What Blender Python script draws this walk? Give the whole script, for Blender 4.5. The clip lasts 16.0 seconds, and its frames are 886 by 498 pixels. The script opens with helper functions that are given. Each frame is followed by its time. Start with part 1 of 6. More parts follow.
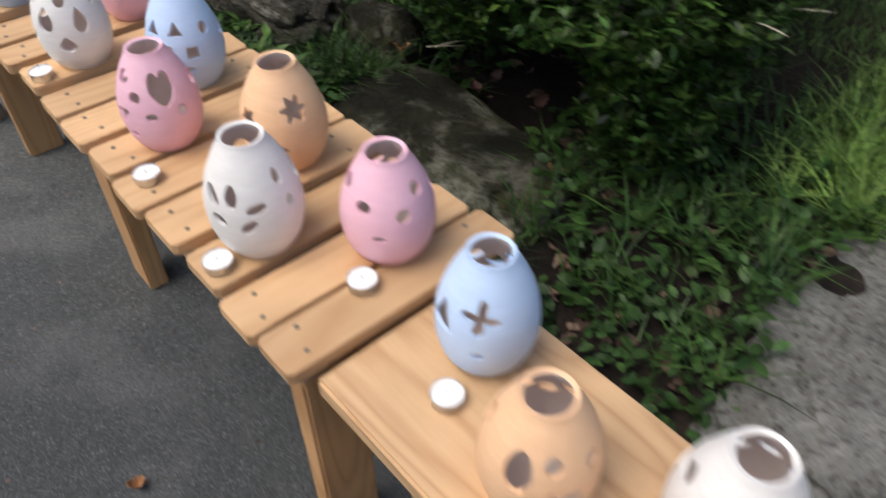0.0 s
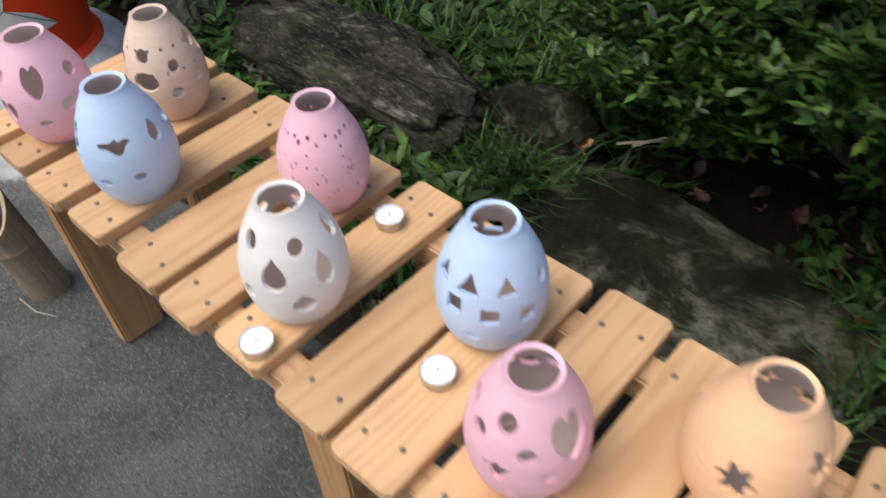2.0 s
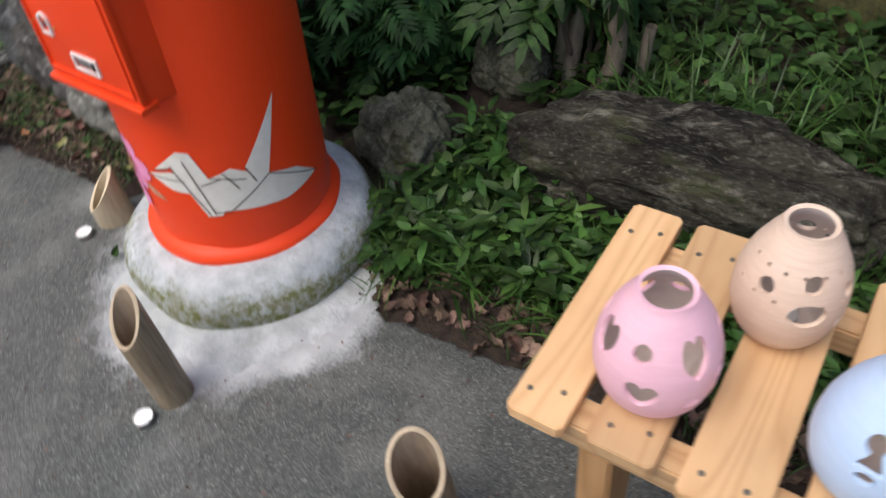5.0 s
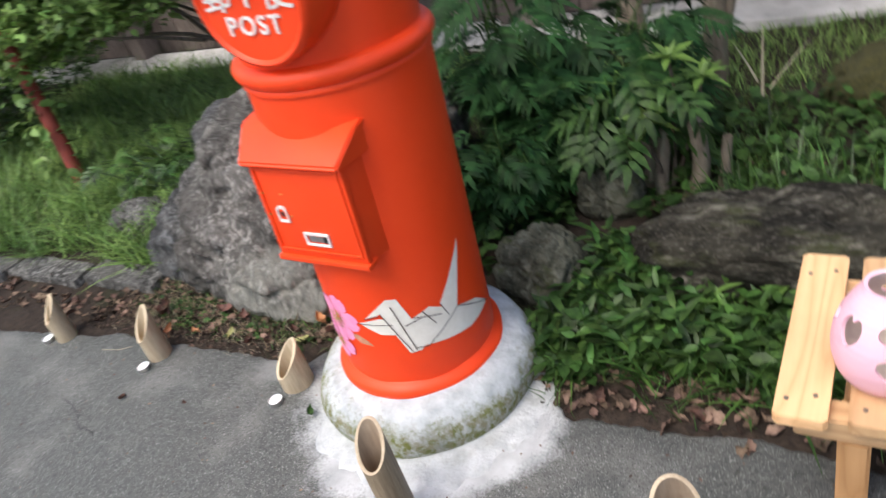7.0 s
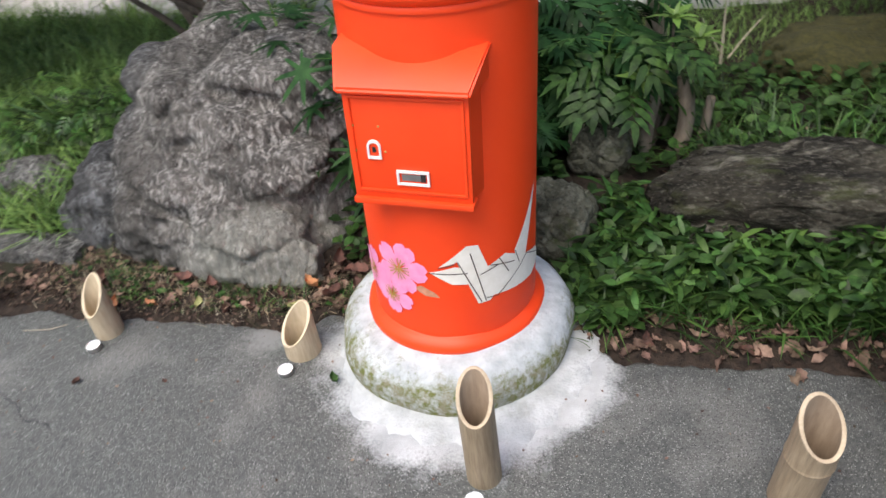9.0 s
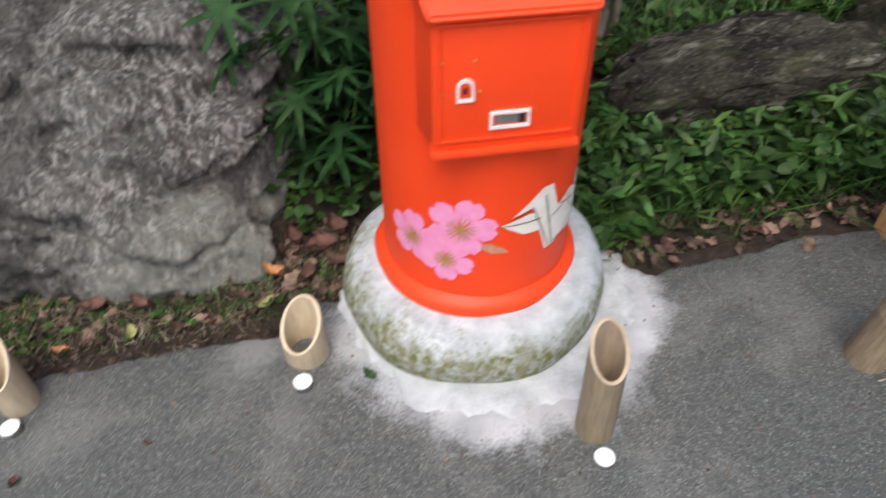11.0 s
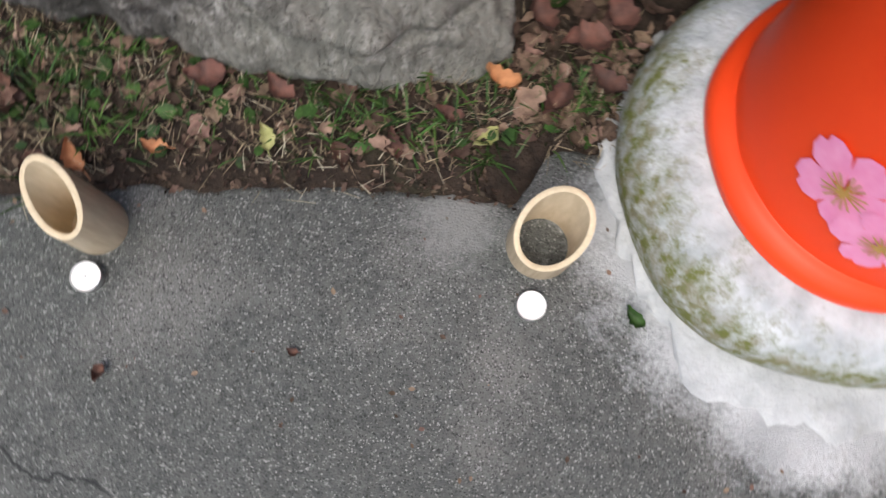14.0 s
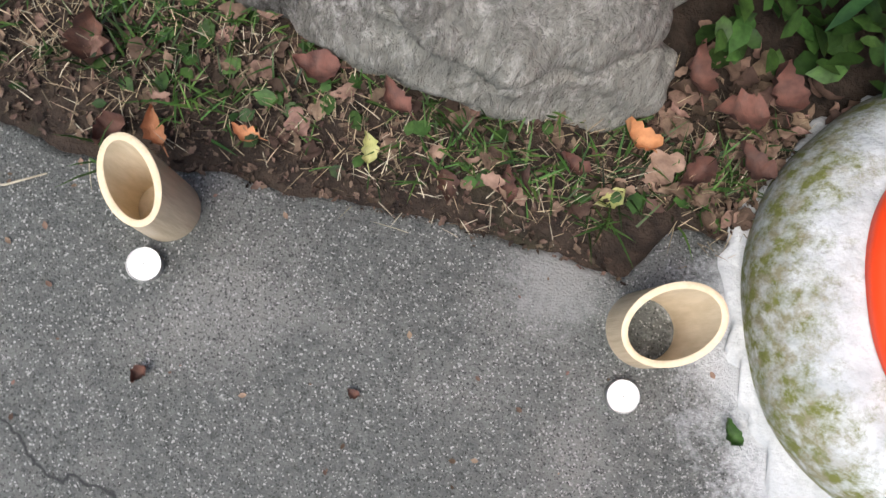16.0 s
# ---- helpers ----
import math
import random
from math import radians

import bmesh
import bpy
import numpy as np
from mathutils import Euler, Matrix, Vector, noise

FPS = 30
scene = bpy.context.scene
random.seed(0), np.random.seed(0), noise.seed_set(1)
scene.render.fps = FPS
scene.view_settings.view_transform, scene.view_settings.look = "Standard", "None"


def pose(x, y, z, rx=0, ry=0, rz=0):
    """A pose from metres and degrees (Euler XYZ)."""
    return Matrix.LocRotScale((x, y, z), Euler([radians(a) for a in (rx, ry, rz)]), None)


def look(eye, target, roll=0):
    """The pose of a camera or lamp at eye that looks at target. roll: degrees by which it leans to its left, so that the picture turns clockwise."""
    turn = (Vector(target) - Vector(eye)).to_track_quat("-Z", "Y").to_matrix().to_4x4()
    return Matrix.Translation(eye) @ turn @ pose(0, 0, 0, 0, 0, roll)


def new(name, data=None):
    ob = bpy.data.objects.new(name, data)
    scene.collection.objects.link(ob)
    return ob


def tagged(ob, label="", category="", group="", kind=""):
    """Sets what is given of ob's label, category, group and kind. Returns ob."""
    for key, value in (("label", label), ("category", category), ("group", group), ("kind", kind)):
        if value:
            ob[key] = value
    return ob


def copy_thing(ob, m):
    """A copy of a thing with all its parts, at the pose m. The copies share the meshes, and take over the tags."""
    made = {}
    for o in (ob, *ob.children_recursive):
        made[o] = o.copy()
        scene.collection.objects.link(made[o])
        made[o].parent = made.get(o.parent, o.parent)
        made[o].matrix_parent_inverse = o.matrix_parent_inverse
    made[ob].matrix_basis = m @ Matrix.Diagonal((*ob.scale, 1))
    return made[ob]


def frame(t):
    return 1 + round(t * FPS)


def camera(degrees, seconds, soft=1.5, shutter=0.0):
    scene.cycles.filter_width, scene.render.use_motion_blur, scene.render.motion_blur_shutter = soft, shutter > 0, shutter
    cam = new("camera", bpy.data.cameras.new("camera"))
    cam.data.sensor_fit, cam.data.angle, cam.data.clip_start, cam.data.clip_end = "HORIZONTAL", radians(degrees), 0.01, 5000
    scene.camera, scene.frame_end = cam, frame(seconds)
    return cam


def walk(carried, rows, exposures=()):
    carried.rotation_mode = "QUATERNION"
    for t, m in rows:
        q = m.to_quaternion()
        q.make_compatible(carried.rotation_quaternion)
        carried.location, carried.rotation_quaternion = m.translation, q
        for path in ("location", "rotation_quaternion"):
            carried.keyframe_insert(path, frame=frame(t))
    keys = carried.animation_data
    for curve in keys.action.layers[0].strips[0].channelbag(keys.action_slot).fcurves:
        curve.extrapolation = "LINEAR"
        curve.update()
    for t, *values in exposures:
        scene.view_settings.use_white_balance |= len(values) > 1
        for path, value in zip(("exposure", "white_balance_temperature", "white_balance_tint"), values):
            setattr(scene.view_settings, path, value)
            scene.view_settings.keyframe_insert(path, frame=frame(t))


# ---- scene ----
cam = camera(62.0, 16.0, shutter=0.5)

PATH = [
    (0, (1.944, -0.187, 1.146), (0.868, 0.76, -0.248), -0.1),
    (0.5, (1.704, -0.171, 1.158), (0.603, 0.729, -0.248), 0.8),
    (1, (1.502, -0.189, 1.147), (0.485, 0.829, -0.242), 0.7),
    (1.5, (1.325, -0.226, 1.163), (0.396, 0.82, -0.267), -1.3),
    (1.8, (1.223, -0.219, 1.133), (0.268, 0.805, -0.295), -0.9),
    (2, (1.153, -0.182, 1.14), (0.207, 0.823, -0.307), -2.3),
    (2.5, (1.02, -0.154, 1.155), (0.036, 0.763, -0.325), -3.2),
    (3, (0.906, -0.165, 1.159), (-0.068, 0.803, -0.295), -0.9),
    (3.5, (0.704, -0.235, 1.161), (-0.222, 0.802, -0.277), -0.7),
    (4, (0.553, -0.313, 1.17), (-0.341, 0.713, -0.295), 0.4),
    (4.2, (0.496, -0.325, 1.164), (-0.439, 0.653, -0.308), 0.9),
    (6.3, (-0.043, -0.483, 1.201), (-0.776, 0.747, -0.195), -30.1),
    (6.5, (0.015, -0.538, 1.218), (-0.822, 0.738, -0.074), -29.7),
    (7, (0.115, -0.701, 1.296), (-0.917, 0.62, 0.205), -18.4),
    (7.5, (0.153, -0.773, 1.357), (-0.853, 0.616, 0.328), -11.1),
    (8, (0.041, -0.802, 1.337), (-0.915, 0.614, 0.297), -8.0),
    (8.5, (-0.231, -0.873, 1.315), (-0.993, 0.553, 0.138), -8.4),
    (8.7, (-0.325, -0.917, 1.303), (-0.991, 0.539, 0.104), -8.3),
    (10.8, (-1.024, -0.71, 1.237), (-0.839, 0.711, -0.157), -4.8),
    (11, (-1.095, -0.716, 1.232), (-0.895, 0.669, -0.197), -2.8),
    (11.5, (-1.191, -0.626, 1.192), (-1.12, 0.692, -0.311), -1.7),
    (12, (-1.269, -0.461, 1.183), (-1.3, 0.75, -0.408), -4.0),
    (12.5, (-1.331, -0.323, 1.161), (-1.076, 0.805, -0.471), -1.5),
    (13, (-1.377, -0.199, 1.11), (-0.98, 0.697, -0.633), -1.5),
    (13.5, (-1.409, -0.085, 1.02), (-1.18, 0.581, -0.852), 4.9),
    (14, (-1.413, 0.036, 0.94), (-1.339, 0.442, -1.017), 13.3),
    (14.5, (-1.492, 0.088, 0.897), (-1.432, 0.425, -1.074), 23.5),
    (15, (-1.517, 0.104, 0.87), (-1.47, 0.44, -1.101), 24.2),
    (15.5, (-1.532, 0.119, 0.856), (-1.454, 0.445, -1.116), 29.6),
    (16, (-1.533, 0.13, 0.851), (-1.462, 0.464, -1.12), 26.8),
]
walk(cam, [(t, look(eye, target, roll)) for t, eye, target, roll in PATH],
     [(0, 0.40), (4.2, 0.40), (6.3, 0.76), (7.5, 1.02), (8.7, 0.97), (10.8, 0.70), (13, 0.54), (14.5, 0.68), (16, 0.98)])

# ---- world and light ----
world = bpy.data.worlds.new("sky")
scene.world = world
world.use_nodes = True
wn = world.node_tree.nodes
sky = wn.new("ShaderNodeTexSky")
sky.sky_type = 'NISHITA'
sky.sun_disc = False
sky.sun_elevation = radians(62)
sky.sun_rotation = radians(200)
sky.air_density, sky.dust_density, sky.ozone_density = 1.0, 4.0, 1.0
world.node_tree.links.new(sky.outputs[0], wn["Background"].inputs["Color"])
wn["Background"].inputs["Strength"].default_value = 0.13
sun = new("sun", bpy.data.lights.new("sun", 'SUN'))
sun.data.energy, sun.data.angle, sun.data.color = 1.3, radians(40), (1.0, 0.97, 0.93)
sun.matrix_world = look((-1.0, -2.4, 6.0), (0, 0.3, 0))

# ---- materials ----


def material(name, dark, light, scale=20.0, rough=0.6, bump=0.2, bump_scale=None, metal=0.0, stretch=(1, 1, 1), stain=None,
             stain_scale=2.0, stain_from=0.55, island=0.0, random=0.0, translucent=0.0, spec=0.5, fleck=None, fleck_scale=300.0, bump_dist=0.004, coat=0.0):
    """A node material: two colours mixed by fine noise, larger stains, flecks, relief; coordinates in metres of the object."""
    m = bpy.data.materials.new(name)
    m.use_nodes = True
    nt, n = m.node_tree, m.node_tree.nodes
    bsdf = n["Principled BSDF"]
    link = nt.links.new
    co = n.new("ShaderNodeTexCoord")
    mp = n.new("ShaderNodeMapping")
    mp.inputs["Scale"].default_value = stretch
    link(co.outputs["Object"], mp.inputs["Vector"])

    def texture(sc, detail=6.0, vec=mp.outputs[0]):
        t = n.new("ShaderNodeTexNoise")
        t.inputs["Scale"].default_value, t.inputs["Detail"].default_value, t.inputs["Roughness"].default_value = sc, detail, 0.6
        link(vec, t.inputs["Vector"])
        return t.outputs["Fac"]

    def ramp(fac, a, b):
        r = n.new("ShaderNodeMapRange")
        r.inputs["From Min"].default_value, r.inputs["From Max"].default_value = a, b
        link(fac, r.inputs["Value"])
        return r.outputs[0]

    def mix(fac, a, b, blend='MIX'):
        x = n.new("ShaderNodeMix")
        x.data_type, x.blend_type = 'RGBA', blend
        for v, s in ((fac, x.inputs[0]), (a, x.inputs[6]), (b, x.inputs[7])):
            if isinstance(v, (int, float)):
                s.default_value = v
            elif isinstance(v, tuple):
                s.default_value = (*v, 1.0)
            else:
                link(v, s)
        return x.outputs[2]

    fine = texture(scale)
    colour = mix(ramp(fine, 0.32, 0.68), dark, light)
    if stain:
        colour = mix(ramp(texture(stain_scale, 5.0), stain_from, stain_from + 0.13), colour, stain)
    if fleck:
        v = n.new("ShaderNodeTexVoronoi")
        v.inputs["Scale"].default_value = fleck_scale
        link(co.outputs["Object"], v.inputs["Vector"])
        s = n.new("ShaderNodeSeparateColor")
        link(v.outputs["Color"], s.inputs[0])
        colour = mix(ramp(s.outputs[0], 0.86, 0.98), colour, fleck)
        colour = mix(ramp(s.outputs[1], 0.7, 1.0), colour, tuple(c * 0.45 for c in dark))
    if island or random:
        if island:
            g = n.new("ShaderNodeNewGeometry")
            out = g.outputs["Random Per Island"]
        else:
            g = n.new("ShaderNodeObjectInfo")
            out = g.outputs["Random"]
        amount = island or random
        hs = n.new("ShaderNodeHueSaturation")
        r = n.new("ShaderNodeMapRange")
        r.inputs["To Min"].default_value, r.inputs["To Max"].default_value = 1 - amount, 1 + amount
        link(out, r.inputs["Value"])
        link(r.outputs[0], hs.inputs["Value"])
        h = n.new("ShaderNodeMath")
        h.operation = 'MULTIPLY_ADD'
        h.inputs[1].default_value, h.inputs[2].default_value = 0.05 * amount, 0.5 - 0.025 * amount
        w = n.new("ShaderNodeTexWhiteNoise")
        w.noise_dimensions = '1D'
        link(out, w.inputs["W"])
        link(w.outputs["Value"], h.inputs[0])
        link(h.outputs[0], hs.inputs["Hue"])
        link(colour, hs.inputs["Color"])
        colour = hs.outputs[0]
    link(colour, bsdf.inputs["Base Color"])
    rr = n.new("ShaderNodeMapRange")
    rr.inputs["To Min"].default_value, rr.inputs["To Max"].default_value = max(0.05, rough - 0.1), min(1.0, rough + 0.1)
    link(fine, rr.inputs["Value"])
    link(rr.outputs[0], bsdf.inputs["Roughness"])
    bsdf.inputs["Metallic"].default_value = metal
    bsdf.inputs["Specular IOR Level"].default_value = spec
    bsdf.inputs["Coat Weight"].default_value = coat
    bsdf.inputs["Coat Roughness"].default_value = 0.15
    if bump:
        b = n.new("ShaderNodeBump")
        b.inputs["Strength"].default_value, b.inputs["Distance"].default_value = bump, bump_dist
        link(texture(bump_scale or scale * 2.0, 8.0), b.inputs["Height"])
        link(b.outputs[0], bsdf.inputs["Normal"])
    if translucent:
        tr = n.new("ShaderNodeBsdfTranslucent")
        link(colour, tr.inputs["Color"])
        ms = n.new("ShaderNodeMixShader")
        ms.inputs[0].default_value = translucent
        link(bsdf.outputs[0], ms.inputs[1])
        link(tr.outputs[0], ms.inputs[2])
        link(ms.outputs[0], n["Material Output"].inputs["Surface"])
    return m


def wood(name, dark, light, along=1, rings=26.0, random=0.12, rough=0.55):
    """Sawn softwood: long wavering bands of grain along one axis, a few knots, fine fibres."""
    m = bpy.data.materials.new(name)
    m.use_nodes = True
    nt, n = m.node_tree, m.node_tree.nodes
    link, bsdf = nt.links.new, n["Principled BSDF"]
    co = n.new("ShaderNodeTexCoord")
    info = n.new("ShaderNodeObjectInfo")
    off = n.new("ShaderNodeVectorMath")
    off.operation = 'MULTIPLY_ADD'
    link(info.outputs["Random"], off.inputs[0])
    off.inputs[1].default_value = (7.3, 11.1, 5.7)
    link(co.outputs["Object"], off.inputs[2])
    mp = n.new("ShaderNodeMapping")
    sc = [1.0, 1.0, 1.0]
    sc[along] = 0.10
    mp.inputs["Scale"].default_value = sc
    link(off.outputs[0], mp.inputs["Vector"])
    warp = n.new("ShaderNodeTexNoise")
    warp.inputs["Scale"].default_value, warp.inputs["Detail"].default_value = 9.0, 2.0
    link(mp.outputs[0], warp.inputs["Vector"])
    mul = n.new("ShaderNodeMath")
    mul.operation = 'MULTIPLY'
    mul.inputs[1].default_value = rings
    link(warp.outputs["Fac"], mul.inputs[0])
    frac = n.new("ShaderNodeMath")
    frac.operation = 'PINGPONG'
    frac.inputs[1].default_value = 1.0
    link(mul.outputs[0], frac.inputs[0])
    power = n.new("ShaderNodeMath")
    power.operation = 'POWER'
    power.inputs[1].default_value = 2.2
    link(frac.outputs[0], power.inputs[0])
    fib = n.new("ShaderNodeTexNoise")
    fib.inputs["Scale"].default_value, fib.inputs["Detail"].default_value = 220.0, 4.0
    link(mp.outputs[0], fib.inputs["Vector"])
    add = n.new("ShaderNodeMath")
    add.operation = 'MULTIPLY_ADD'
    add.inputs[1].default_value = 0.4
    link(fib.outputs["Fac"], add.inputs[0])
    half = n.new("ShaderNodeMath")
    half.operation = 'MULTIPLY'
    half.inputs[1].default_value = 0.6
    link(power.outputs[0], half.inputs[0])
    link(half.outputs[0], add.inputs[2])
    mx = n.new("ShaderNodeMix")
    mx.data_type = 'RGBA'
    mx.inputs[6].default_value, mx.inputs[7].default_value = (*light, 1), (*dark, 1)
    km = n.new("ShaderNodeMapping")
    ks = [1.0, 1.0, 1.0]
    ks[along] = 0.55
    km.inputs["Scale"].default_value = ks
    link(off.outputs[0], km.inputs["Vector"])
    vo = n.new("ShaderNodeTexVoronoi")
    vo.inputs["Scale"].default_value = 8.0
    link(km.outputs[0], vo.inputs["Vector"])
    kd = n.new("ShaderNodeMapRange")
    kd.inputs["From Min"].default_value, kd.inputs["From Max"].default_value = 0.05, 0.16
    kd.inputs["To Min"].default_value, kd.inputs["To Max"].default_value = 1.0, 0.0
    link(vo.outputs["Distance"], kd.inputs["Value"])
    kc = n.new("ShaderNodeSeparateColor")
    link(vo.outputs["Color"], kc.inputs[0])
    kr = n.new("ShaderNodeMath")
    kr.operation = 'GREATER_THAN'
    kr.inputs[1].default_value = 0.72
    link(kc.outputs[0], kr.inputs[0])
    kk = n.new("ShaderNodeMath")
    kk.operation = 'MULTIPLY'
    link(kd.outputs[0], kk.inputs[0])
    link(kr.outputs[0], kk.inputs[1])
    ka = n.new("ShaderNodeMath")
    ka.operation = 'ADD'
    ka.use_clamp = False
    link(kk.outputs[0], ka.inputs[0])
    link(add.outputs[0], ka.inputs[1])
    link(ka.outputs[0], mx.inputs[0])
    mx.clamp_factor = False
    big = n.new("ShaderNodeTexNoise")
    big.inputs["Scale"].default_value, big.inputs["Detail"].default_value = 7.0, 3.0
    link(off.outputs[0], big.inputs["Vector"])
    hs = n.new("ShaderNodeHueSaturation")
    r = n.new("ShaderNodeMapRange")
    r.inputs["To Min"].default_value, r.inputs["To Max"].default_value = 1 - random, 1 + random
    link(info.outputs["Random"], r.inputs["Value"])
    mb = n.new("ShaderNodeMapRange")
    mb.inputs["From Min"].default_value, mb.inputs["From Max"].default_value = 0.3, 0.7
    mb.inputs["To Min"].default_value, mb.inputs["To Max"].default_value = 0.88, 1.08
    link(big.outputs["Fac"], mb.inputs["Value"])
    pr = n.new("ShaderNodeMath")
    pr.operation = 'MULTIPLY'
    link(r.outputs[0], pr.inputs[0])
    link(mb.outputs[0], pr.inputs[1])
    link(pr.outputs[0], hs.inputs["Value"])
    link(mx.outputs[2], hs.inputs["Color"])
    link(hs.outputs[0], bsdf.inputs["Base Color"])
    bsdf.inputs["Roughness"].default_value = rough
    bsdf.inputs["Specular IOR Level"].default_value = 0.35
    b = n.new("ShaderNodeBump")
    b.inputs["Strength"].default_value, b.inputs["Distance"].default_value = 0.25, 0.001
    link(add.outputs[0], b.inputs["Height"])
    link(b.outputs[0], bsdf.inputs["Normal"])
    return m


ASPHALT = material("asphalt", (0.070, 0.076, 0.071), (0.129, 0.137, 0.128), 70, 0.85, 0.8, 330, fleck=(0.34, 0.34, 0.33), fleck_scale=520,
                   stain=(0.165, 0.168, 0.157), stain_scale=3.6, stain_from=0.50, bump_dist=0.005)
SOIL = material("soil", (0.014, 0.010, 0.008), (0.046, 0.033, 0.024), 45, 0.95, 0.8, 90, stain=(0.028, 0.030, 0.015), stain_scale=3.0, bump_dist=0.01, spec=0.25)


def weathered(name, dark, mid, pale, patch=5.0, mottle=22.0, level=0.55, stretch=(1, 1, 1), relief=0.02, lichen=None, crisp=0.17, grain=(0.54, 0.80)):
    """Rough stone: dark and middle patches, warped pale mottles, fine grain and relief at two sizes."""
    m = bpy.data.materials.new(name)
    m.use_nodes = True
    nt, n = m.node_tree, m.node_tree.nodes
    bsdf, link = n["Principled BSDF"], m.node_tree.links.new
    co = n.new("ShaderNodeTexCoord")
    mp = n.new("ShaderNodeMapping")
    mp.inputs["Scale"].default_value = stretch
    link(co.outputs["Object"], mp.inputs["Vector"])

    def field(sc, a, b, detail=8.0, rough=0.65, warp=0.0):
        t = n.new("ShaderNodeTexNoise")
        t.inputs["Scale"].default_value, t.inputs["Detail"].default_value = sc, detail
        t.inputs["Roughness"].default_value, t.inputs["Distortion"].default_value = rough, warp
        link(mp.outputs[0], t.inputs["Vector"])
        r = n.new("ShaderNodeMapRange")
        r.inputs["From Min"].default_value, r.inputs["From Max"].default_value = a, b
        link(t.outputs["Fac"], r.inputs["Value"])
        return r.outputs[0]

    def blend(fac, a, b, kind='MIX'):
        x = n.new("ShaderNodeMix")
        x.data_type, x.blend_type = 'RGBA', kind
        link(fac, x.inputs[0])
        for v, s in ((a, x.inputs[6]), (b, x.inputs[7])):
            if isinstance(v, tuple):
                s.default_value = (*v, 1)
            else:
                link(v, s)
        return x.outputs[2]

    colour = blend(field(patch, 0.36, 0.62), dark, mid)
    where = n.new("ShaderNodeMath")
    where.operation = 'MULTIPLY'
    link(field(mottle, level, level + crisp, 9.0, 0.72, 0.5), where.inputs[0])
    link(field(patch * 0.6, 0.36, 0.60, 4.0), where.inputs[1])
    colour = blend(where.outputs[0], colour, pale)
    colour = blend(field(95.0, *grain), colour, pale)
    colour = blend(field(60.0, 0.50, 0.66, 6.0, 0.7), colour, (0.35, 0.34, 0.33), 'MULTIPLY')
    if lichen:
        colour = blend(field(patch * 1.3, 0.54, 0.66, 9.0, 0.7), colour, lichen)
    link(colour, bsdf.inputs["Base Color"])
    bsdf.inputs["Roughness"].default_value = 0.92
    bsdf.inputs["Specular IOR Level"].default_value = 0.18
    low = n.new("ShaderNodeBump")
    low.inputs["Strength"].default_value, low.inputs["Distance"].default_value = 1.0, relief
    link(field(mottle * 0.6, 0.0, 1.0, 6.0, 0.6, 0.8), low.inputs["Height"])
    fine = n.new("ShaderNodeBump")
    fine.inputs["Strength"].default_value, fine.inputs["Distance"].default_value = 1.0, 0.006
    link(field(75.0, 0.0, 1.0), fine.inputs["Height"])
    link(low.outputs[0], fine.inputs["Normal"])
    link(fine.outputs[0], bsdf.inputs["Normal"])
    return m



def shaded_wet_soil():
    """Wet soil behind the bench, with the hollow's deep shade put into its colour."""
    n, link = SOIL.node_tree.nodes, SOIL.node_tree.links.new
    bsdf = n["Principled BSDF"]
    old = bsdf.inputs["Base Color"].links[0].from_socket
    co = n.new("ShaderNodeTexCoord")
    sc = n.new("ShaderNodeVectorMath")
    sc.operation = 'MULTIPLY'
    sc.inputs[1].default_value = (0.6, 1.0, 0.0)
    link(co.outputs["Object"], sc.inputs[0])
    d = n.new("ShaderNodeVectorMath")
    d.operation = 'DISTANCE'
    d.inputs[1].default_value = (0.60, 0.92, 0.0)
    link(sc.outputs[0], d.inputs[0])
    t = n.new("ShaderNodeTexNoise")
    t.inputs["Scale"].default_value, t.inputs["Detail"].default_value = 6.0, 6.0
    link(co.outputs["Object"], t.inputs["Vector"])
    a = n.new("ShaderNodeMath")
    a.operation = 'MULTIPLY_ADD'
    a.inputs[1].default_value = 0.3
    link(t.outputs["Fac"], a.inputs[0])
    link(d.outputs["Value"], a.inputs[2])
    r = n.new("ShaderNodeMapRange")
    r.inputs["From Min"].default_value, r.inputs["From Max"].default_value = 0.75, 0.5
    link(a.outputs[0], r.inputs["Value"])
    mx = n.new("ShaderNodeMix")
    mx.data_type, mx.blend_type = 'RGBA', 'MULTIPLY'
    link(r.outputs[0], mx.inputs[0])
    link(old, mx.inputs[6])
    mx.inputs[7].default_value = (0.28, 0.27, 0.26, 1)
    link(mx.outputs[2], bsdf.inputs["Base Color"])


shaded_wet_soil()
ROCK = weathered("rock", (0.036, 0.035, 0.033), (0.150, 0.147, 0.138), (0.46, 0.455, 0.425), 4.2, 27.0, 0.485, (1.4, 1.3, 0.75), 0.035)
ROCK_BROWN = weathered("brown_rock", (0.010, 0.009, 0.007), (0.058, 0.054, 0.041), (0.21, 0.20, 0.165), 6.0, 15.0, 0.52, (0.6, 1.5, 1.4), 0.05, (0.042, 0.048, 0.020), 0.10)
ROCK_MOSSY = weathered("mossy_rock", (0.004, 0.0042, 0.0025), (0.026, 0.025, 0.013), (0.23, 0.228, 0.18), 4.0, 6.5, 0.485, (1, 1, 1), 0.04, (0.030, 0.032, 0.011), 0.15, (0.66, 0.85))
GREEN_STONE = weathered("green_stone", (0.040, 0.042, 0.028), (0.13, 0.13, 0.095), (0.23, 0.23, 0.18), 8.0, 16.0, 0.52, (1, 1, 1), 0.02, (0.055, 0.070, 0.022))
ROCK_PALE = weathered("pale_rock", (0.10, 0.098, 0.088), (0.20, 0.196, 0.178), (0.30, 0.295, 0.27), 6.0, 20.0, 0.52, (1, 1, 1), 0.015)


